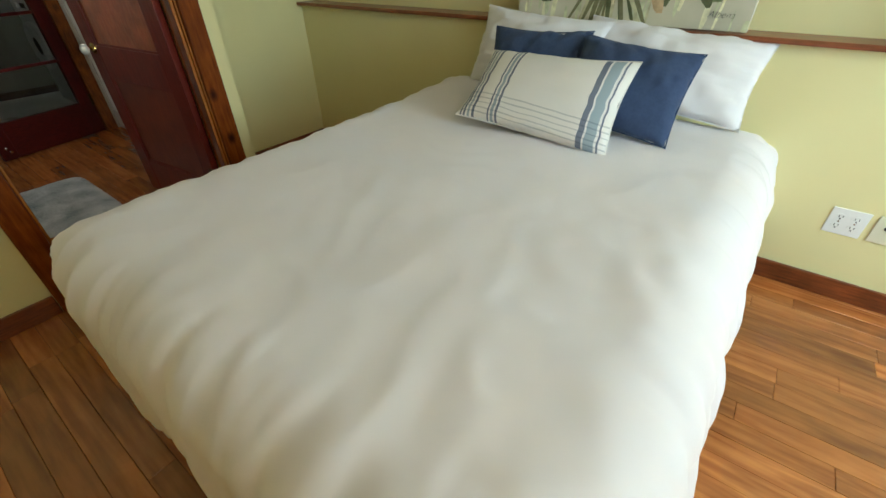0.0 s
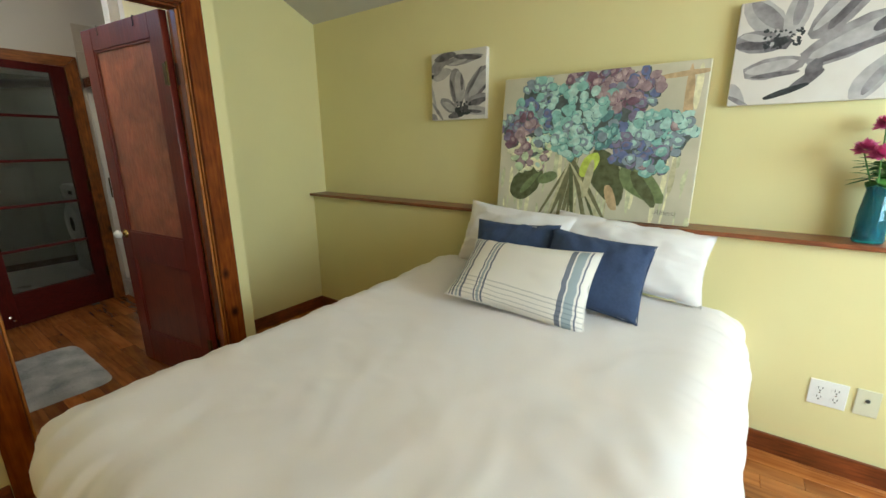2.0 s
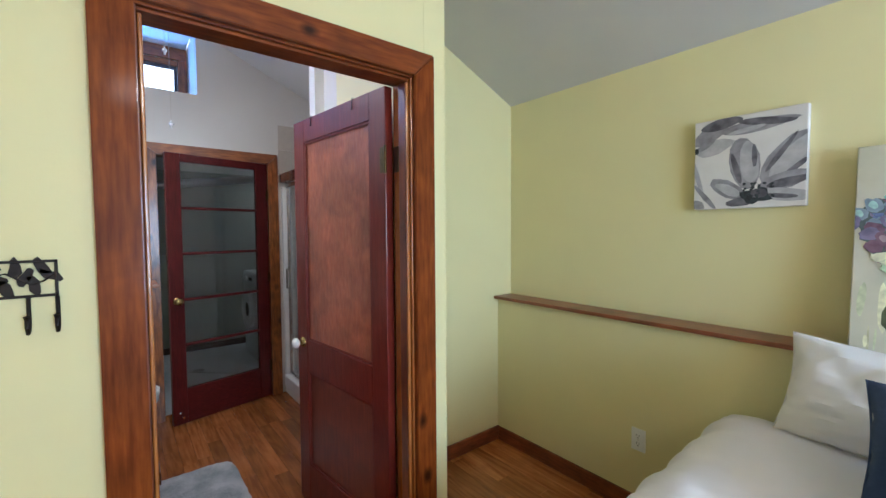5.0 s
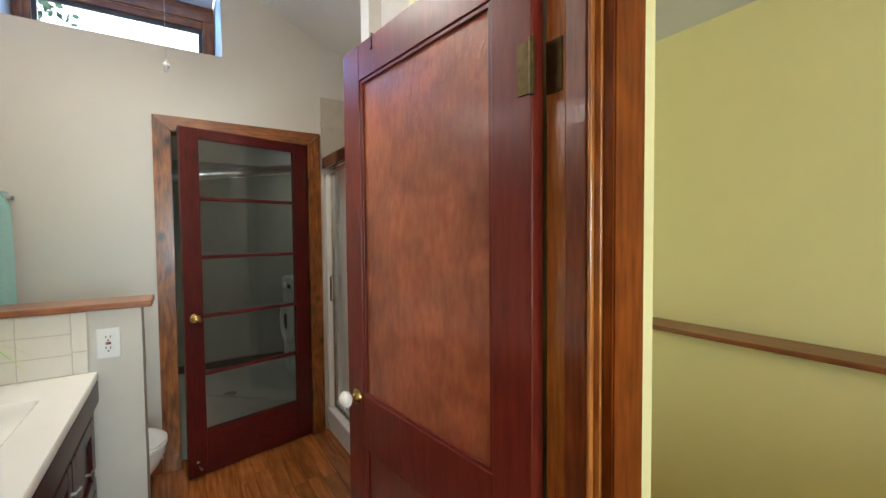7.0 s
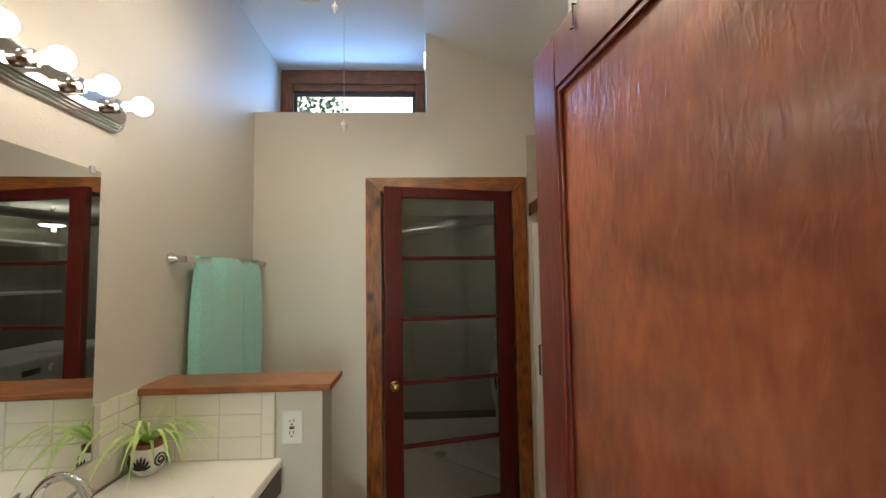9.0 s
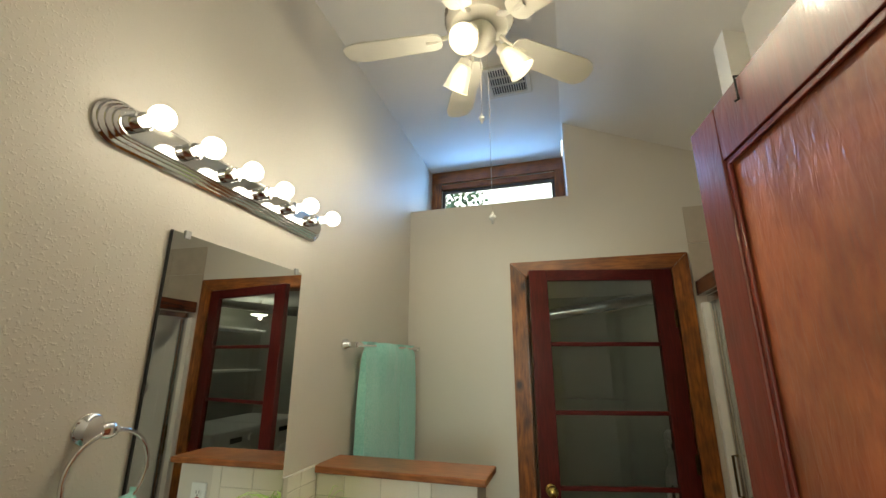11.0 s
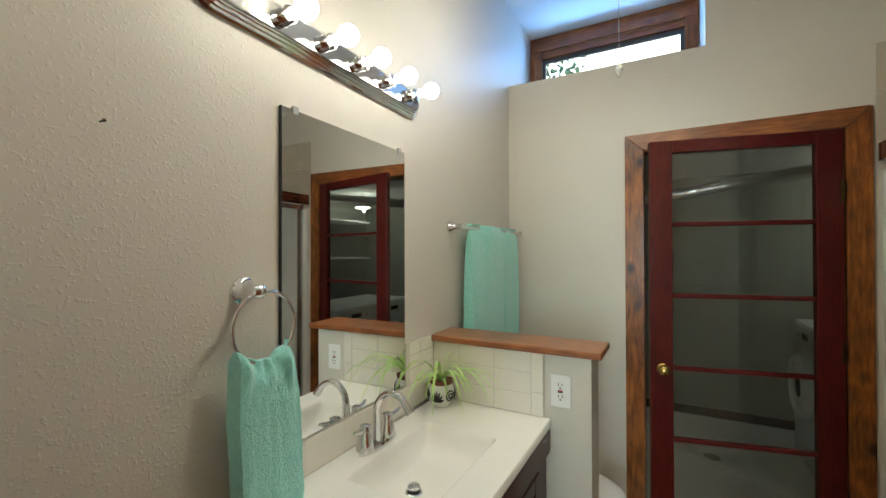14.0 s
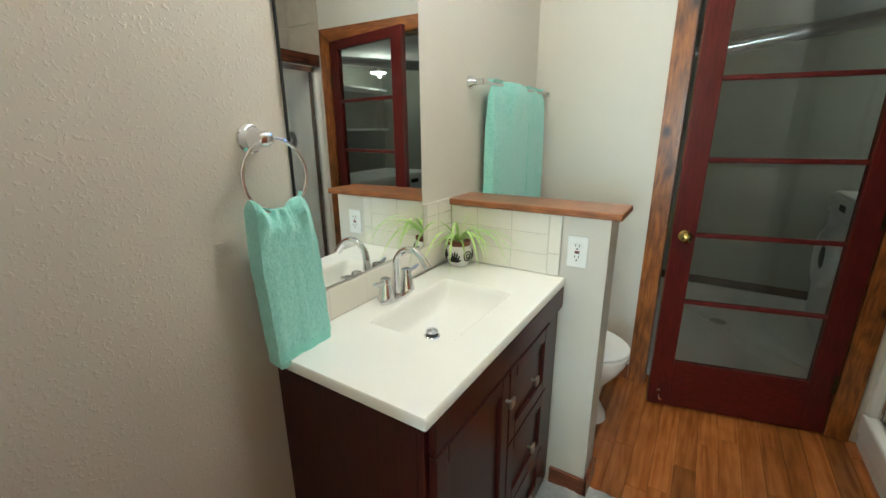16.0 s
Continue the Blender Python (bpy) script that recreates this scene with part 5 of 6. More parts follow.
for x in (-2.925, -3.395):
    part("mirror_clip", box(x - 0.009, x + 0.009, south(x) + 0.001, south(x) + 0.011, mz1 - 0.012, mz1 + 0.010, 0.003), M_CLIP, mir, "clear plastic clip")

# light bar with six globes
bar = thing("vanity_light_bar", (-3.09, south(-3.09), 2.045), "polished chrome light bar with six glowing globe bulbs above the mirror", "light bar")
def stadium(hw, hh, n=10):
    return [(hw - hh + hh * math.cos(a), hh * math.sin(a)) for a in [-math.pi / 2 + math.pi * i / n for i in range(n + 1)]] + [(-(hw - hh) + hh * math.cos(a), hh * math.sin(a)) for a in [math.pi / 2 + math.pi * i / n for i in range(n + 1)]]
bmx = pose(-3.0875, south(-3.0875), 2.048, 0, 0, 1.52)
bm = bmesh.new()
prev = None
for hw, hh, y in ((0.435, 0.055, 0.0), (0.435, 0.055, 0.007), (0.431, 0.051, 0.011), (0.427, 0.050, 0.010), (0.425, 0.048, 0.015), (0.421, 0.044, 0.019), (0.417, 0.043, 0.018), (0.415, 0.041, 0.023), (0.411, 0.037, 0.027), (0.407, 0.036, 0.026), (0.405, 0.034, 0.031), (0.400, 0.030, 0.034), (0.396, 0.028, 0.034)):
    R = [bm.verts.new(bmx @ Vector((a, y, b_))) for a, b_ in stadium(hw, hh)]
    if prev:
        for i in range(len(R)):
            bm.faces.new((prev[i], prev[(i + 1) % len(R)], R[(i + 1) % len(R)], R[i]))
    prev = R
bm.faces.new(prev)
part("back_plate", bm, M_CHROME, bar, smooth=True)
for i, p in enumerate(BULBS):
    s = part("bulb_socket", lathe([(0.019, 0.030), (0.021, 0.034), (0.021, 0.058), (0.018, 0.060), (0.0, 0.060)], pose(p[0], south(p[0]), p[2], -90), 20), M_CHROME, bar, smooth=True)
    bb = part("globe_bulb", lathe([(0.013, -0.048), (0.013, -0.028)] + [(0.0275 * math.sin(radians(a)), -0.0275 * math.cos(radians(a))) for a in range(25, 181, 12)], pose(p[0], p[1], p[2], -90), 24), M_BULB, s, "glowing white globe bulb", smooth=True)
    bb.visible_shadow = False

# towel ring and hand towel
RX, RZ = -2.782, 1.413
rg = thing("towel_ring", (RX, south(RX), RZ), "polished chrome towel ring on the textured wall beside the mirror", "towel ring")
part("mount", lathe([(0.030, 0.0), (0.030, 0.006), (0.022, 0.012), (0.013, 0.035), (0.013, 0.05), (0, 0.052)], pose(RX, south(RX) + 0.0005, RZ, -90), 24), M_CHROME, rg, smooth=True)
part("post_cap", lathe([(0.012, -0.014), (0.016, -0.006), (0.016, 0.006), (0.012, 0.014), (0, 0.015)], pose(RX - 0.002, south(RX) + 0.052, RZ, 0, 90, 0), 20), M_CHROME, rg, smooth=True)
RC = (RX - 0.015, south(RX) + 0.058, RZ - 0.078)
part("ring", tube([(RC[0] + 0.078 * math.sin(a), RC[1], RC[2] + 0.078 * math.cos(a)) for a in [2 * math.pi * i / 40 for i in range(40)]], 0.0045, 10, close=True), M_CHROME, rg, smooth=True)


def cloth(name, cx, w0, w1, ytop, zt, zb, depth, label, category, folds, seed, lean=0.0, crease=None, sag=0.0, band=False, tilt=0.0):
    """A terry towel folded over a bar along x: two layers joined over the top; w0 at the top, w1 at the foot."""
    bm = bmesh.new()
    nx, nz = 56, 150
    G = []
    for side in (1, -1):
        g = []
        for i in range(nx + 1):
            u = -1 + 2 * i / nx
            row = []
            for j in range(nz + 1):
                t = j / nz
                g_ = max(0.0, 1 - t * 3.5)
                w = w0 + (w1 - w0) * min(1, t * 2.5) ** 0.8
                foot = zb + tilt * u + 0.004 * noise.noise(Vector((u * 1.5, seed, 3))) + (0.006 if side < 0 else 0)
                top = zt + sag * (abs(u) ** 2.2) + 0.5 * sag * noise.noise(Vector((u * 2.5, seed, 9)))
                z = top + (foot - top) * t
                y = ytop + side * depth * (0.3 + 0.7 * math.sin(min(1, t * 9) * math.pi / 2)) * (1 if t > 0 else 0)
                wave = noise.noise(Vector((u * 1.6 + seed, t * 0.8, 1.0))) + 0.5 * noise.noise(Vector((u * 3.6, t * 1.3, seed)))
                y += side * folds * wave * (0.6 + 0.9 * g_)
                y += side * 0.6 * sag * g_ * noise.noise(Vector((u * 3.2, t * 9, seed + 4)))
                if crease is not None:
                    y -= side * 0.020 * math.exp(-((u - crease) / 0.05) ** 2) + side * 0.012 * (1 if u < crease else 0)
                in_band = band and 0.885 < t < 0.955
                if in_band:
                    y -= side * (0.0030 + 0.0012 * math.cos((t - 0.885) / 0.07 * 2 * math.pi * 5))
                else:
                    y += side * (0.0012 * noise.noise(Vector((u * 26, t * 60, seed))) + 0.0007 * noise.noise(Vector((u * 14, t * 25, seed))))
                edge = 0.0025 * noise.noise(Vector((t * 9, seed, u)))
                row.append(bm.verts.new((cx + u * w / 2 + lean * t + edge, y, z)))
            g.append(row)
        G.append(g)
    for g in G:
        for i in range(nx):
            for j in range(nz):
                f = bm.faces.new((g[i][j], g[i + 1][j], g[i + 1][j + 1], g[i][j + 1]))
                f.material_index = 1 if band and 0.885 < (j + 0.5) / nz < 0.955 else 0
    A_, B_ = G
    for i in range(nx):
        bm.faces.new((A_[i][0], A_[i + 1][0], B_[i + 1][0], B_[i][0]))
        bm.faces.new((A_[i][nz], A_[i + 1][nz], B_[i + 1][nz], B_[i][nz]))
    for j in range(nz):
        bm.faces.new((A_[0][j], A_[0][j + 1], B_[0][j + 1], B_[0][j]))
        bm.faces.new((A_[nx][j], A_[nx][j + 1], B_[nx][j + 1], B_[nx][j]))
    bmesh.ops.remove_doubles(bm, verts=bm.verts, dist=0.0001)
    return part(name, bm, [M_TEAL, M_TEALBAND], label=label, category=category, smooth=True)


cloth("hand_towel", RC[0] + 0.006, 0.128, 0.155, RC[1], RC[2] - 0.066, 0.898, 0.022, "teal terry hand towel hanging from the chrome ring", "towel", 0.009, 2.0, lean=-0.022, sag=0.028, band=True, tilt=0.010)
TB = -0.348
bt = thing("towel_bar", (-4.2, TB, 1.61), "polished chrome towel bar on the wall above the toilet", "towel bar")
for x in (-3.80, -4.595):
    part("bracket", lathe([(0.026, 0.0), (0.026, 0.006), (0.016, 0.02), (0.011, 0.05), (0.013, TB - south(x) - 0.012), (0.013, TB - south(x) + 0.012), (0, TB - south(x) + 0.014)], pose(x, south(x) + 0.0005, 1.610, -90), 20), M_CHROME, bt, smooth=True)
part("rod", tube([(-3.80, TB, 1.610), (-4.595, TB, 1.610)], 0.008, 14), M_CHROME, bt, smooth=True)
cloth("bath_towel", -4.20, 0.615, 0.635, TB, 1.627, 0.95, 0.030, "large teal terry bath towel folded over the chrome bar", "towel", 0.026, 5.0, crease=-0.25)

# nail
part("nail", lathe([(0, 0.016), (0.003, 0.016), (0.003, 0.014), (0.0014, 0.013), (0.0014, 0)], pose(-2.519, south(-2.519), 1.715, -90), 8), M_IRON, label="small rusty nail in the textured bathroom wall", category="nail")

# spider plant
PXX, PYY = -3.568, -0.312
pl = thing("potted_plant", (PXX, PYY, CZ), "spider plant in a black and white painted pot on the counter", "plant")
pm = pose(PXX, PYY, CZ + 0.0005) @ Matrix.Scale(1.28, 4)
pot = part("pot", lathe([(0, 0), (0.024, 0), (0.034, 0.012), (0.040, 0.032), (0.038, 0.052), (0.031, 0.066), (0.033, 0.074), (0.030, 0.074), (0.027, 0.064), (0, 0.062)], pm, 30), M_PORC, pl, "white pot painted with black swirls", smooth=True)
part("pot_rim", lathe([(0.0315, 0.064), (0.0345, 0.068), (0.0350, 0.076), (0.0305, 0.077), (0.029, 0.072)], pm, 30), M_SOIL, pot, "reddish clay rim", smooth=True)
part("soil", lathe([(0, 0.066), (0.030, 0.064)], pm, 20), M_SOIL, pot)
def on_pot(a, z):
    r = np.interp(z, [0.0, 0.012, 0.032, 0.052, 0.066], [0.024, 0.034, 0.040, 0.038, 0.031]) + 0.0007
    return pm @ Vector((r * math.cos(a), r * math.sin(a), z))
for c0 in range(6):
    a0 = radians(70 + 60 * c0)
    if c0 % 2 == 0:
        pts = [on_pot(a0 + 0.42 * (1 - t / 26) * math.cos(t * 0.55), 0.034 + 0.018 * (1 - t / 26) * math.sin(t * 0.55)) for t in range(24)]
        part("painted_swirl", tube(pts, 0.0028, 6), M_SLOT, pot, "black painted spiral")
    else:
        for k in range(7):
            a = radians(-75 + 25 * k)
            pts = [on_pot(a0 + 0.12 * math.sin(a) + 0.42 * math.sin(a) * t / 4, 0.018 + 0.034 * math.cos(a) * t / 4) for t in range(5)]
            part("painted_stroke", tube(pts, [0.001, 0.003, 0.0042, 0.0036, 0.001], 6), M_SLOT, pot, "black painted stroke")
rnd = random.Random(21)
for k in range(38):
    a = k * 2.399 + 0.3
    ln = rnd.uniform(0.14, 0.29)
    rise = rnd.uniform(0.45, 1.1)
    d = Vector((math.cos(a), math.sin(a), 0))
    if PYY + d.y * ln < -0.385:
        ln = min(ln, 0.08)
    if PXX + d.x * ln < PX + 0.02:
        d.x *= 0.35
    s = Vector((-d.y, d.x, 0))
    pts = []
    for t in range(9):
        f_ = t / 8
        pts.append(Vector((PXX, PYY, CZ + 0.088)) + d * ln * f_ + Vector((0, 0, ln * rise * (1.35 * f_ - 1.45 * f_ ** 2.3))))
    for p in pts:
        p.z = max(p.z, CZ + 0.006)
    bm = bmesh.new()
    L_ = [[bm.verts.new(p + s * q * 0.0050 * (math.sin(math.pi * min(1, 0.25 + t / 8 * 0.75)) + 0.05) + Vector((0, 0, 0.001 * abs(q)))) for q in (-1, 0, 1)] for t, p in enumerate(pts)]
    for A_, B_ in zip(L_, L_[1:]):
        for q in (0, 1):
            bm.faces.new((A_[q], A_[q + 1], B_[q + 1], B_[q]))
    part("leaf", bm, M_LEAF, pl, "long arching green leaf", smooth=True)

# toilet
tx = -4.17
toi = thing("toilet", (tx, 0.0, 0), "white porcelain toilet with a closed lid behind the half wall", "toilet")
def egg(cy, hy, hx, z, n=28, back=0.0):
    return [(tx + hx * math.sin(2 * math.pi * i / n), cy + hy * math.cos(2 * math.pi * i / n) * (1 if math.cos(2 * math.pi * i / n) > 0 else 0.85), z) for i in range(n)]
def loft(levels, mm, name, parent, label=""):
    bm = bmesh.new()
    prev = None
    first = None
    for lv in levels:
        R = [bm.verts.new(p) for p in lv]
        if prev:
            for i in range(len(R)):
                bm.faces.new((prev[i], prev[(i + 1) % len(R)], R[(i + 1) % len(R)], R[i]))
        else:
            first = R
        prev = R
    bm.faces.new(prev)
    bm.faces.new(first)
    return part(name, bm, mm, parent, label, smooth=True)
loft([egg(0.05, 0.155, 0.105, 0.0), egg(0.05, 0.15, 0.10, 0.03), egg(0.035, 0.125, 0.085, 0.10), egg(0.04, 0.14, 0.10, 0.20), egg(0.05, 0.19, 0.15, 0.28), egg(0.055, 0.215, 0.175, 0.34), egg(0.055, 0.218, 0.178, 0.375)], M_PORC, "bowl", toi)
loft([egg(0.055, 0.220, 0.182, 0.377), egg(0.055, 0.222, 0.184, 0.385), egg(0.055, 0.220, 0.182, 0.393)], M_PLASTIC, "seat", toi)
loft([egg(0.055, 0.220, 0.182, 0.396), egg(0.055, 0.222, 0.184, 0.405), egg(0.052, 0.212, 0.174, 0.415), egg(0.045, 0.15, 0.12, 0.420)], M_PLASTIC, "lid", toi)
tk = part("tank", box(tx - 0.20, tx + 0.20, south(tx) + 0.02, south(tx) + 0.20, 0.38, 0.72, 0.025, seg=3), M_PORC, toi, smooth=True)
part("tank_lid", box(tx - 0.21, tx + 0.21, south(tx) + 0.012, south(tx) + 0.21, 0.721, 0.755, 0.012, seg=3), M_PORC, tk, smooth=True)
part("flush_lever", tube([(tx + 0.15, south(tx) + 0.20, 0.66), (tx + 0.15, south(tx) + 0.222, 0.66), (tx + 0.09, south(tx) + 0.225, 0.655)], 0.006, 8), M_CHROME, tk)

# ---- ceiling fan ----
FCX, FCY, FZ = -3.383, 0.317, 2.70
fan = thing("ceiling_fan", (FCX, FCY, 3.03), "cream five-blade ceiling fan with frosted light shades and pull chains", "ceiling fan")
fm = pose(FCX, FCY, 0)
part("canopy", lathe([(0, 3.034), (0.065, 3.034), (0.062, 3.01), (0.035, 2.975), (0.016, 2.965), (0.016, 2.86), (0, 2.86)], fm, 28), M_FAN, fan, smooth=True)
part("motor_housing", lathe([(0.02, 2.87), (0.07, 2.862), (0.115, 2.835), (0.125, 2.80), (0.125, 2.76), (0.105, 2.735), (0.055, 2.725), (0, 2.725)], fm, 36), M_FAN, fan, smooth=True)
bm = bmesh.new()
for i in range(40):
    a = 2 * math.pi * i / 40
    for z in (2.768, 2.79):
        b_box(bm, -0.004, 0.004, -0.002, 0.002, -0.008, 0.008, m=pose(FCX + 0.1262 * math.cos(a), FCY + 0.1262 * math.sin(a), z, 0, 0, math.degrees(a) + 90))
part("filigree_slots", bm, M_NICKEL, fan, "pierced filigree band", kind="stuff")
part("light_hub", lathe([(0.05, 2.726), (0.062, 2.70), (0.055, 2.66), (0.035, 2.635), (0.02, 2.62), (0, 2.618)], fm, 28), M_FAN, fan, smooth=True)
for k in range(5):
    am = pose(FCX, FCY, FZ, 0, 0, 203.5 + 72 * k)
    br = tube([(0.09, 0, 0.035), (0.12, 0, 0.012), (0.16, 0.0, 0.004), (0.20, 0, 0.003)], [0.010, 0.009, 0.011, 0.014], 8)
    br.transform(am)
    blade_iron = part("blade_iron", br, M_FAN, fan, smooth=True)
    pts = [(0.142, -0.022), (0.150, -0.040), (0.172, -0.052), (0.46, -0.064), (0.495, -0.056), (0.52, -0.035), (0.526, 0.0), (0.52, 0.035), (0.495, 0.056), (0.46, 0.064), (0.172, 0.052), (0.150, 0.040), (0.142, 0.022)]
    bb = prism(pts, "z", -0.003, 0.003)
    bb.transform(am @ pose(0, 0, 0, -11, 0, 0))
    part("blade", bb, M_FAN, fan)
SHADES = []
for k in range(3):
    a = radians(-9 + 120 * k)
    d = Vector((math.cos(a), math.sin(a), 0))
    c = Vector((FCX, FCY, 2.665))
    tip = c + d * 0.085 + Vector((0, 0, -0.02))
    arm = part("lamp_arm", tube([c + d * 0.04, c + d * 0.065 + Vector((0, 0, 0.004)), tip], 0.010, 10), M_FAN, fan, smooth=True)
    ax = (d * 0.62 + Vector((0, 0, -0.78))).normalized()
    sm = Matrix.Translation(tip) @ ax.to_track_quat("Z", "Y").to_matrix().to_4x4()
    part("shade_holder", lathe([(0, -0.01), (0.022, -0.008), (0.026, 0.012), (0.024, 0.02)], sm, 20), M_FAN, arm, smooth=True)
    sh = part("shade", lathe([(0.024, 0.012), (0.034, 0.03), (0.040, 0.06), (0.046, 0.095), (0.052, 0.112), (0.049, 0.112), (0.043, 0.093), (0.037, 0.06), (0.031, 0.032), (0.021, 0.014)], sm, 24), M_SHADE, arm, "frosted white tulip shade", smooth=True)
    sh.visible_shadow = False
    bl = part("bulb", lathe([(0.012, 0.02), (0.014, 0.04), (0.026, 0.065), (0.028, 0.082), (0.02, 0.098), (0, 0.104)], sm, 16), M_FANBULB, arm, "glowing bulb", smooth=True)
    bl.visible_shadow = False
    lamp("fan_light", "POINT", Matrix.Translation(sm @ Vector((0, 0, 0.085))), 1.7, (1.0, 0.89, 0.73), radius=0.03)
    sp_ = lamp("fan_spot", "SPOT", Matrix.Translation(sm @ Vector((0, 0, 0.115))) @ (-ax).to_track_quat("Z", "Y").to_matrix().to_4x4(), 13.0, (1.0, 0.89, 0.73), radius=0.04)
    sp_.data.spot_size, sp_.data.spot_blend = radians(150), 0.9
for (x, y, z, top) in ((-3.433, 0.309, 2.394, 2.64), (-3.473, 0.33, 2.03, 2.70)):
    ch = part("pull_chain", tube([(x, y, top), (x, y, z)], 0.0011, 6), M_CHAIN, fan)
    part("chain_knob", lathe([(0, 0.012), (0.003, 0.010), (0.004, 0.0), (0.011, -0.004), (0.012, -0.012), (0.007, -0.018), (0.004, -0.024), (0.005, -0.030), (0, -0.034)], pose(x, y, z), 14), M_PORC, ch, "small turned knob with a brass tip", smooth=True)

# ceiling vent
vt = thing("ceiling_vent", (-4.1, 0.335, 3.03), "cream slatted exhaust vent in the white bathroom ceiling", "vent")
bm = bmesh.new()
for a in ((-4.225, -4.203, 0.215, 0.455), (-3.987, -3.965, 0.215, 0.455), (-4.2025, -3.9875, 0.215, 0.24), (-4.2025, -3.9875, 0.43, 0.455), (-4.125, -4.122, 0.2405, 0.4295), (-4.055, -4.052, 0.2405, 0.4295)):
    b_box(bm, a[0], a[1], a[2], a[3], 3.018, 3.0345, 0.002)
part("frame", bm, M_FAN, vt)
part("backing", box(-4.205, -3.995, 0.24, 0.43, 3.031, 3.0348), M_SLOT, vt, "dark opening")
for i in range(14):
    y = 0.247 + i * 0.0135
    part("slat", box(-4.203, -3.997, y, y + 0.005, 3.019, 3.029, 0.001), M_FAN, vt)

# high window
win = thing("window_1", (-5.12, 0.09, 2.78), "low wide clerestory window in a knotty pine frame", "window")
win["kind"] = "structure"
for a in ((-0.43, 0.605, 2.93, 3.03), ):
    part("window_frame", box(-5.12, -5.095, *a[:2], *a[2:], 0.004), M_CAS_Y, win)
for a, b_ in ((-0.43, -0.35), (0.535, 0.605)):
    part("window_frame", box(-5.12, -5.095, a, b_, 2.53, 2.9295, 0.004), M_CAS_Z, win)
part("window_head_jamb", box(-5.2, -5.1205, -0.355, 0.535, 2.885, 2.929), M_CAS_Y, win)
for a in ((-0.355, 0.535, 2.858, 2.884), (-0.355, 0.535, 2.62, 2.645)):
    part("sash", box(-5.17, -5.14, *a, 0.004), M_VINYL, win)
for a, b_ in ((-0.355, -0.33), (0.51, 0.535)):
    part("sash", box(-5.17, -5.14, a, b_, 2.6455, 2.8575, 0.004), M_VINYL, win)
gp = part("pane", box(-5.157, -5.153, -0.329, 0.509, 2.6456, 2.8574), M_GLASS, win)
gp.visible_shadow = False

# bedroom window, out of view
bw = thing("window_2", (2.4, 0.9, 1.47), "plain bedroom window in a pine frame", "window")
bw["kind"] = "structure"
for a in ((0.2, 0.27, 0.85, 2.1), (1.53, 1.6, 0.85, 2.1), (0.2705, 1.5295, 0.85, 0.92), (0.2705, 1.5295, 2.03, 2.1), (0.87, 0.93, 0.9205, 2.0295)):
    part("window_frame", box(2.41, 2.46, *a, 0.004), M_CAS_Z, bw)
gp = part("pane", box(2.43, 2.436, 0.2705, 1.5295, 0.9205, 2.0295), M_GLASS, bw)
gp.visible_shadow = False
# a ceiling fixture added to carry the warm fill lamp, out of view
cl = thing("added_ceiling_light", (1.5, 0.2, 3.03), "round frosted bedroom ceiling light, added for the unseen fill lamp", "ceiling light")
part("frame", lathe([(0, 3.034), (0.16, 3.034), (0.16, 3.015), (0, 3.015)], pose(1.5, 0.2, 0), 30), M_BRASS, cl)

# ---- shower alcove ----
hdr = part("shower_header", box(-4.597, -3.801, 1.215, 1.26, 1.875, 1.952, 0.004), wood("dark_header_wood", (0.05, 0.012, 0.006), (0.12, 0.032, 0.013), "x", rough=0.12, coat=0.8), **ST, label="glossy dark wood header over the shower opening")
shw = thing("shower_surround", (-4.2, 1.7, 0), "white moulded shower surround with a raised curb", "shower")
part("shower_pan", box(-4.612, -3.801, 1.235, 2.19, 0.0, 0.06), M_SHOWER, shw)
part("curb", box(-4.612, -3.801, 1.222, 1.32, 0.0605, 0.165, 0.012, seg=3), M_SHOWER, shw)
part("side_panel", box(-4.6195, -4.606, 1.30, 2.19, 0.0605, 1.86, 0.003), M_SHOWER, shw)
part("corner_flange", box(-4.6195, -4.585, 1.232, 1.2995, 0.1655, 1.84, 0.006), M_SHOWER, shw)
part("rear_panel", box(-4.605, -3.801, 2.175, 2.195, 0.0605, 1.86, 0.003), M_SHOWER, shw)
part("side_panel", box(-3.815, -3.8005, 1.30, 2.17, 0.0605, 1.86, 0.003), M_SHOWER, shw)
fr = thing("shower_door", (-4.2, 1.27, 0), "sliding glass shower door in a bright aluminium frame", "shower door")
M_ALU = mat("aluminium", (0.7, 0.7, 0.7), 0.22, 1.0)
part("track", box(-4.58, -3.802, 1.255, 1.30, 1.835, 1.872, 0.003), M_ALU, fr)
part("track", box(-4.58, -3.802, 1.262, 1.30, 0.1655, 0.185, 0.003), M_ALU, fr)
part("upright", box(-4.58, -4.555, 1.262, 1.298, 0.1855, 1.834, 0.003), M_ALU, fr)
part("upright", box(-3.83, -3.802, 1.262, 1.298, 0.1855, 1.834, 0.003), M_ALU, fr)
for x0, x1, y in ((-4.55, -4.16, 1.273), (-4.19, -3.835, 1.288)):
    pn = part("glass_panel", box(x0, x1, y, y + 0.004, 0.19, 1.83), M_GLASS, fr, "clear shower glass")
    pn.visible_shadow = False
    part("panel_rail", box(x0, x0 + 0.02, y - 0.004, y + 0.008, 0.19, 1.83, 0.002), M_ALU, pn)
part("handle", tube([(-4.53, 1.262, 0.95), (-4.53, 1.24, 0.95), (-4.53, 1.24, 1.12), (-4.53, 1.262, 1.12)], 0.006, 8), M_DARKBRASS, fr)
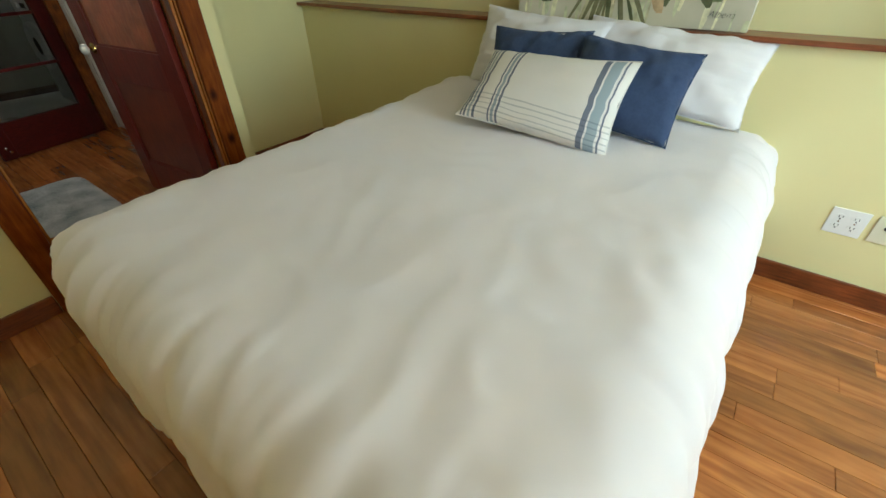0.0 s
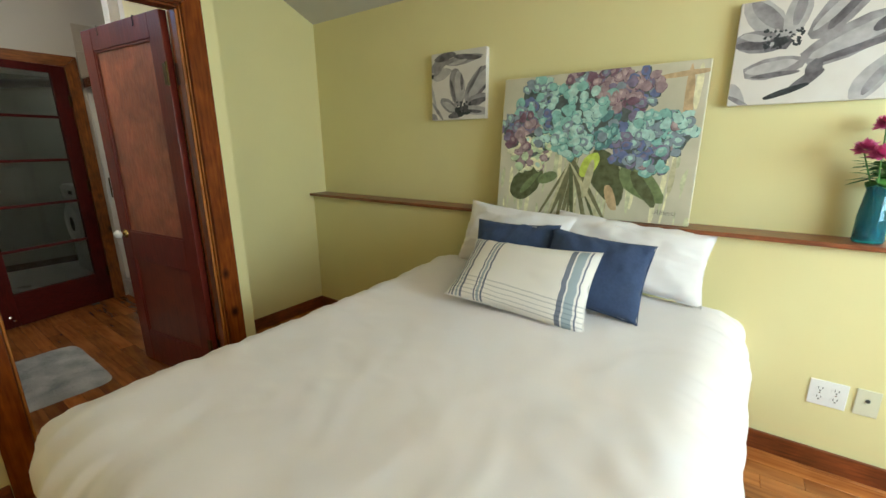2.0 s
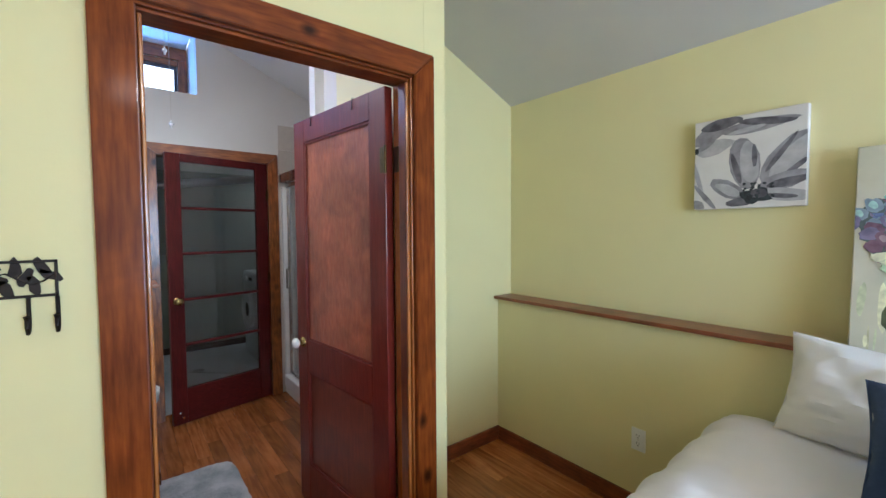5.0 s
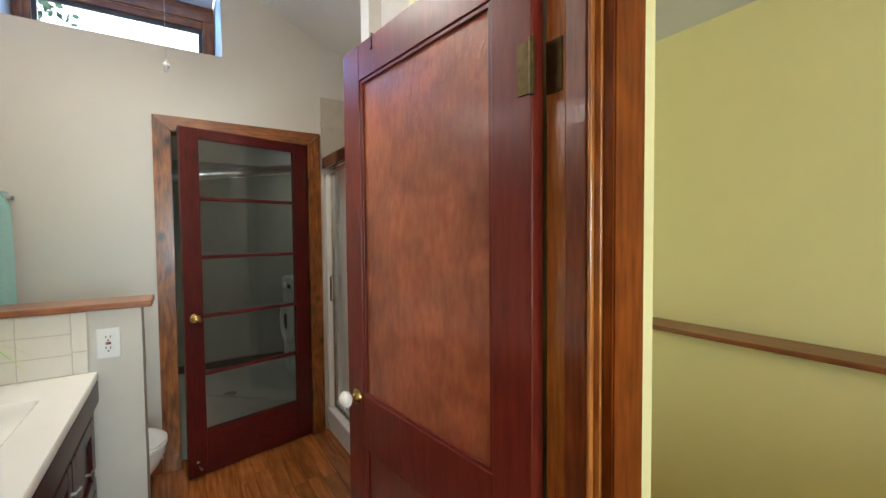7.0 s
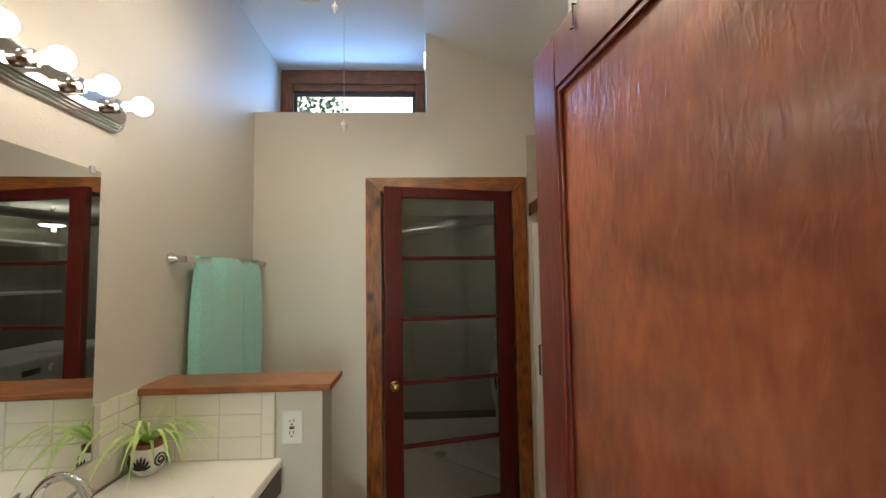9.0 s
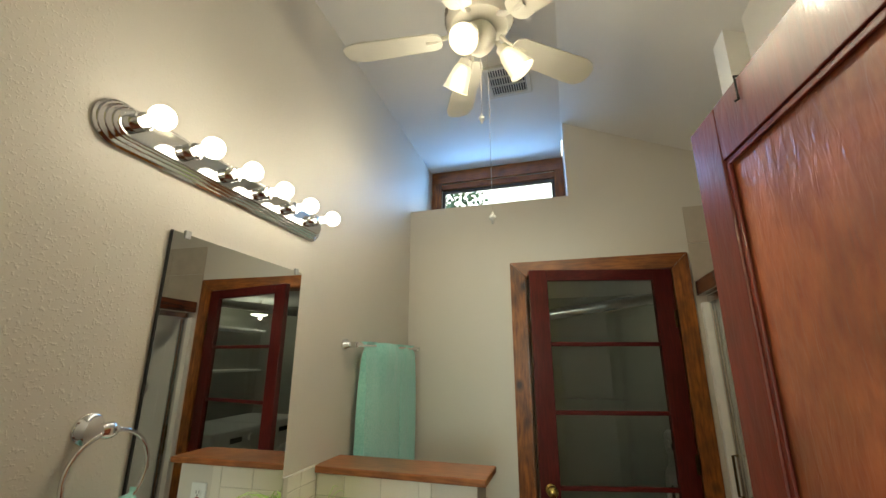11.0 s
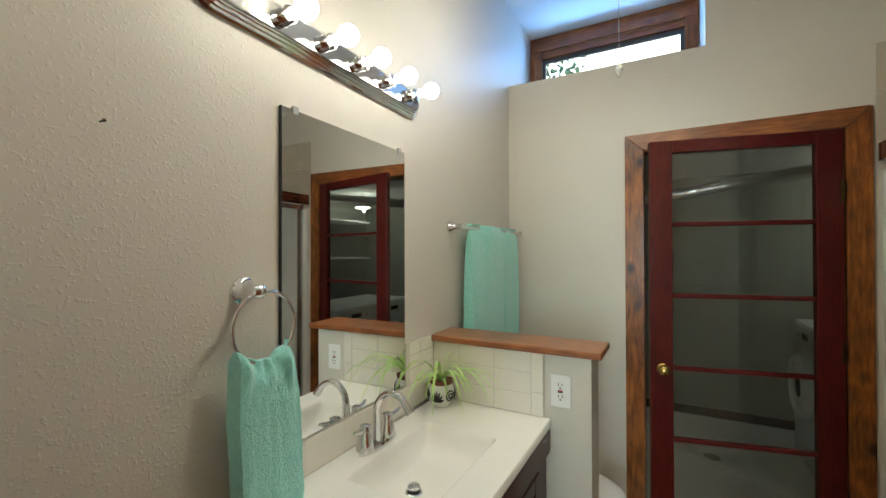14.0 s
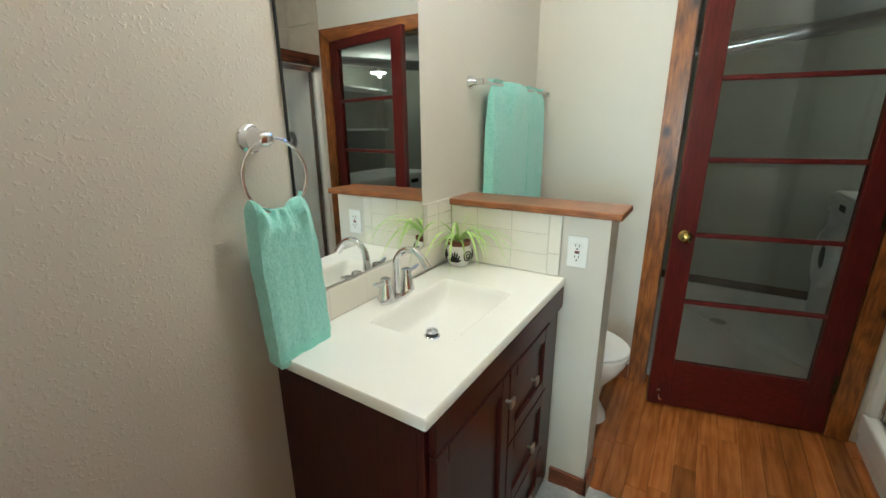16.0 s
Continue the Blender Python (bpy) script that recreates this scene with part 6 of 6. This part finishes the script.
# mixer valve on the side wall
sv = thing("shower_valve", (-4.606, 1.60, 1.35), "round chrome shower valve with a lever", "shower valve")
part("escutcheon", lathe([(0.07, 0), (0.068, 0.006), (0.03, 0.012), (0.022, 0.05), (0, 0.052)], pose(-4.6055, 1.60, 1.35, 0, 90), 28), M_CHROME, sv, smooth=True)
part("lever", tube([(-4.56, 1.60, 1.35), (-4.555, 1.60, 1.28)], 0.007, 8), M_CHROME, sv)
# beige tiles above the surround
for i in range(3):
    for j in range(2):
        z0 = 1.955 + j * 0.215
        part("tile", box(-4.6195, -4.613, 1.216 + i * 0.315 + 0.0015, 1.216 + (i + 1) * 0.315 - 0.0015, z0, z0 + 0.2125, 0.002, seg=1), M_BEIGETILE, bpy.data.objects["wall_bathroom_west"], "beige ceramic tile", kind="structure")
for i in range(3):
    for j in range(2):
        z0 = 1.955 + j * 0.215
        part("tile", box(-4.6 + i * 0.262, -4.6 + (i + 1) * 0.262 - 0.003, 2.19, 2.1995, z0, z0 + 0.2125, 0.002, seg=1), M_BEIGETILE, bpy.data.objects["wall_shower_north"], "beige ceramic tile", kind="structure")

# ---- laundry room behind the glazed door ----
def washer(x0, x1, y0, label):
    root = thing("washing_machine", ((x0 + x1) / 2, y0 + 0.33, 0), label, "washing machine", "washer and dryer")
    h = 0.99
    part("cabinet", box(x0, x1, y0, y0 + 0.64, 0.0, h, 0.02, seg=3), M_PLASTIC, root, smooth=True)
    part("control_panel", box(x0 + 0.012, x1 - 0.012, y0 - 0.012, y0 - 0.0005, h - 0.15, h - 0.02, 0.006), M_PLASTIC, root, smooth=True)
    part("display", box(x0 + 0.30, x0 + 0.44, y0 - 0.015, y0 - 0.0125, h - 0.10, h - 0.06, 0.001), M_SLOT, root)
    part("dial", lathe([(0.03, 0), (0.028, 0.018), (0, 0.02)], pose(x0 + 0.2, y0 - 0.012, h - 0.08, 90), 20), M_PLASTIC, root, smooth=True)
    cx, cz = (x0 + x1) / 2, 0.56
    rg_ = part("door", lathe([(0.15, 0.0), (0.21, 0.0), (0.215, 0.03), (0.20, 0.055), (0.165, 0.06), (0.15, 0.04)], pose(cx, y0 - 0.0005, cz, 90), 36), M_PLASTIC, root, "round white door ring", smooth=True)
    part("door_glass", lathe([(0, 0.045), (0.08, 0.04), (0.15, 0.03), (0.151, 0.02)], pose(cx, y0 - 0.0005, cz, 90), 36), M_SLOT, rg_, "dark door glass", smooth=True)
    return root


washer(-5.60, -4.98, 1.26, "white front-loading washing machine in the laundry room")
washer(-6.24, -5.62, 1.26, "white front-loading dryer beside the washing machine")
for z in (1.42, 1.85):
    part("wall_shelf", box(-6.3, -4.9, 1.88, 2.199, z, z + 0.022, 0.003), M_WHITE, label="white shelf above the washing machines", category="shelf", group="laundry shelves")
part("duct", tube([(-5.6, -0.45, 1.785), (-5.6, 0.6, 1.925), (-5.6, 2.15, 2.13)], 0.04, 20), M_DUCT, label="shiny foil duct under the laundry ceiling", category="duct", smooth=True)
cl2 = thing("laundry_ceiling_light", (-6.05, 1.80, 2.18), "round white ceiling light hanging low in the laundry room", "ceiling light")
part("canopy", lathe([(0, 2.029), (0.010, 2.030), (0.010, 2.165), (0.03, 2.1798), (0, 2.1798)], pose(-6.05, 1.80, 0), 24), M_NICKEL, cl2, smooth=True)
lg = part("diffuser", lathe([(0, 2.005), (0.07, 2.012), (0.088, 2.02), (0.088, 2.026), (0, 2.028)], pose(-6.05, 1.80, 0), 30), M_LAMPGLASS, cl2, smooth=True)
lg.visible_shadow = False
part("baseboard", box(-6.6495, -6.635, -0.499, 1.9, 0, 0.075, 0.003), mat("dull_brown_baseboard", (0.10, 0.065, 0.045), 0.6, var=0.2), **ST, label="dark brown laundry baseboard")
part("floor_drain", lathe([(0.055, 0), (0.055, 0.004), (0.045, 0.005), (0, 0.003)], pose(-5.78, 0.70, -0.0035), 24), M_NICKEL, label="round metal floor drain in the laundry floor", category="drain")
part("floor_ridge", box(-1.15, 0.95, -0.006, 0.006, -0.0038, 0.004, 0.002, pose(-5.56, 0.86, 0, 0, 0, 47.8)), M_SHOWER, **ST, label="low ridge in the pale laundry floor")

rl = thing("rail", (-6.63, 0.8, 1.18), "thin white towel rail on the far laundry wall", "rail")
part("rod", tube([(-6.60, 0.45, 1.18), (-6.60, 1.05, 1.18)], 0.006, 8), M_CHROME, rl)
for y in (0.45, 1.05):
    part("bracket", tube([(-6.652, y, 1.18), (-6.60, y, 1.18)], 0.008, 8), M_CHROME, rl)

# ---- rug ----
bm = bmesh.new()
rnd = random.Random(8)
rx0, rx1, ry0, ry1 = -3.705, -2.885, 0.06, 0.615
NXR, NYR = 110, 74
vs = {}
for i in range(NXR + 1):
    for j in range(NYR + 1):
        u, v = -1 + 2 * i / NXR, -1 + 2 * j / NYR
        k = (abs(u) ** 9 + abs(v) ** 9) ** (1 / 9)
        sc = 1 / k * max(abs(u), abs(v)) if k > 0 else 1
        e = 1 - max(abs(u), abs(v)) ** 14
        x = (rx0 + rx1) / 2 + u * sc * (rx1 - rx0) / 2 + (0.006 * noise.noise(Vector((u * 9, v * 9, 1))))
        y = (ry0 + ry1) / 2 + v * sc * (ry1 - ry0) / 2 + (0.006 * noise.noise(Vector((u * 9, v * 9, 4))))
        z = 0.002 + (0.020 + rnd.uniform(-0.004, 0.004) + 0.004 * noise.noise(Vector((x * 14, y * 14, 0)))) * e
        vs[i, j] = bm.verts.new((x, y, z))
for i in range(NXR):
    for j in range(NYR):
        bm.faces.new((vs[i, j], vs[i + 1, j], vs[i + 1, j + 1], vs[i, j + 1]))
part("bath_mat", bm, M_RUG, label="mottled grey shaggy bath mat on the oak floor", category="bath mat", smooth=True)

# ---- outside the high window ----
tree = thing("tree", (-9.5, -2.4, -0.4), "leafy green tree outside the high window", "tree")
part("trunk", tube([(-9.5, -2.4, -0.4), (-9.45, -2.35, 1.6), (-9.5, -2.2, 3.6), (-9.4, -2.2, 5.0)], [0.20, 0.15, 0.11, 0.05], 12), M_BARK, tree, smooth=True)
rnd = random.Random(2)
bm = bmesh.new()
for k in range(1700):
    while True:
        p = Vector((rnd.uniform(-1, 1), rnd.uniform(-1, 1), rnd.uniform(-1, 1)))
        if 0.3 < p.length < 1 and noise.noise(p * 2.2) > -0.12:
            break
    c = Vector((-9.5 + p.x * 1.8, -2.3 + p.y * 1.5, 4.6 + p.z * 1.7))
    a = Vector((rnd.uniform(-1, 1), rnd.uniform(-1, 1), rnd.uniform(-1, 1))).normalized() * 0.07
    b_ = a.cross(Vector((rnd.uniform(-1, 1), rnd.uniform(-1, 1), rnd.uniform(-1, 1)))).normalized() * 0.045
    bm.faces.new([bm.verts.new(q) for q in (c - a, c + b_, c + a, c - b_)])
part("crown", bm, M_FOLIAGE, tree)

M_SKYGLOW = mat("bright_hazy_sky", (0.92, 0.97, 1.0), 1.0, emit=2.6)
part("backdrop", box(-80.2, -80.0, -60, 60, -1, 110), M_SKYGLOW, kind="structure", label="bright hazy sky beyond the trees")

# ---- floor: oak strips, each its own piece ----
PW = 0.083
floor = bpy.data.objects["subfloor"]
rnd = random.Random(12)
meshes = {}
near, rest = 0, bmesh.new()
row = 0
y = -1.8
while y < 2.2:
    x = -4.72 - rnd.uniform(0, 0.5)
    while x < 2.4:
        L_ = rnd.choice((0.5, 0.65, 0.8, 0.95, 1.1))
        x0, x1 = max(x, -4.72), min(x + L_, 2.4)
        y1 = min(y + PW, 2.2)
        if x1 - x0 > 0.05:
            bath = x1 < -2.14
            show = (bath and -0.45 < y < 1.3) or (x1 > -2.3 and (y > 1.0 or (-0.4 < y and x0 < -1.0))) 
            if show and near < 300 and x1 - x0 > 0.05:
                key = (round(x1 - x0, 3), round(y1 - y, 3))
                if key not in meshes:
                    bm = box(0.0004, key[0] - 0.0004, 0.0005, key[1] - 0.0005, -0.0115, 0, 0.0012, seg=1)
                    ob = part("plank", bm, M_OAK, kind="structure")
                    meshes[key] = ob.data
                else:
                    ob = tagged(new("plank", meshes[key]), kind="structure")
                ob.location = (x0, y, 0)
                ob.parent = floor
                near += 1
            else:
                b_box(rest, x0 + 0.0004, x1 - 0.0004, y + 0.0005, y1 - 0.0005, -0.0115, 0)
        x += L_
    y += PW
part("planks", rest, M_OAK, floor, kind="stuff")
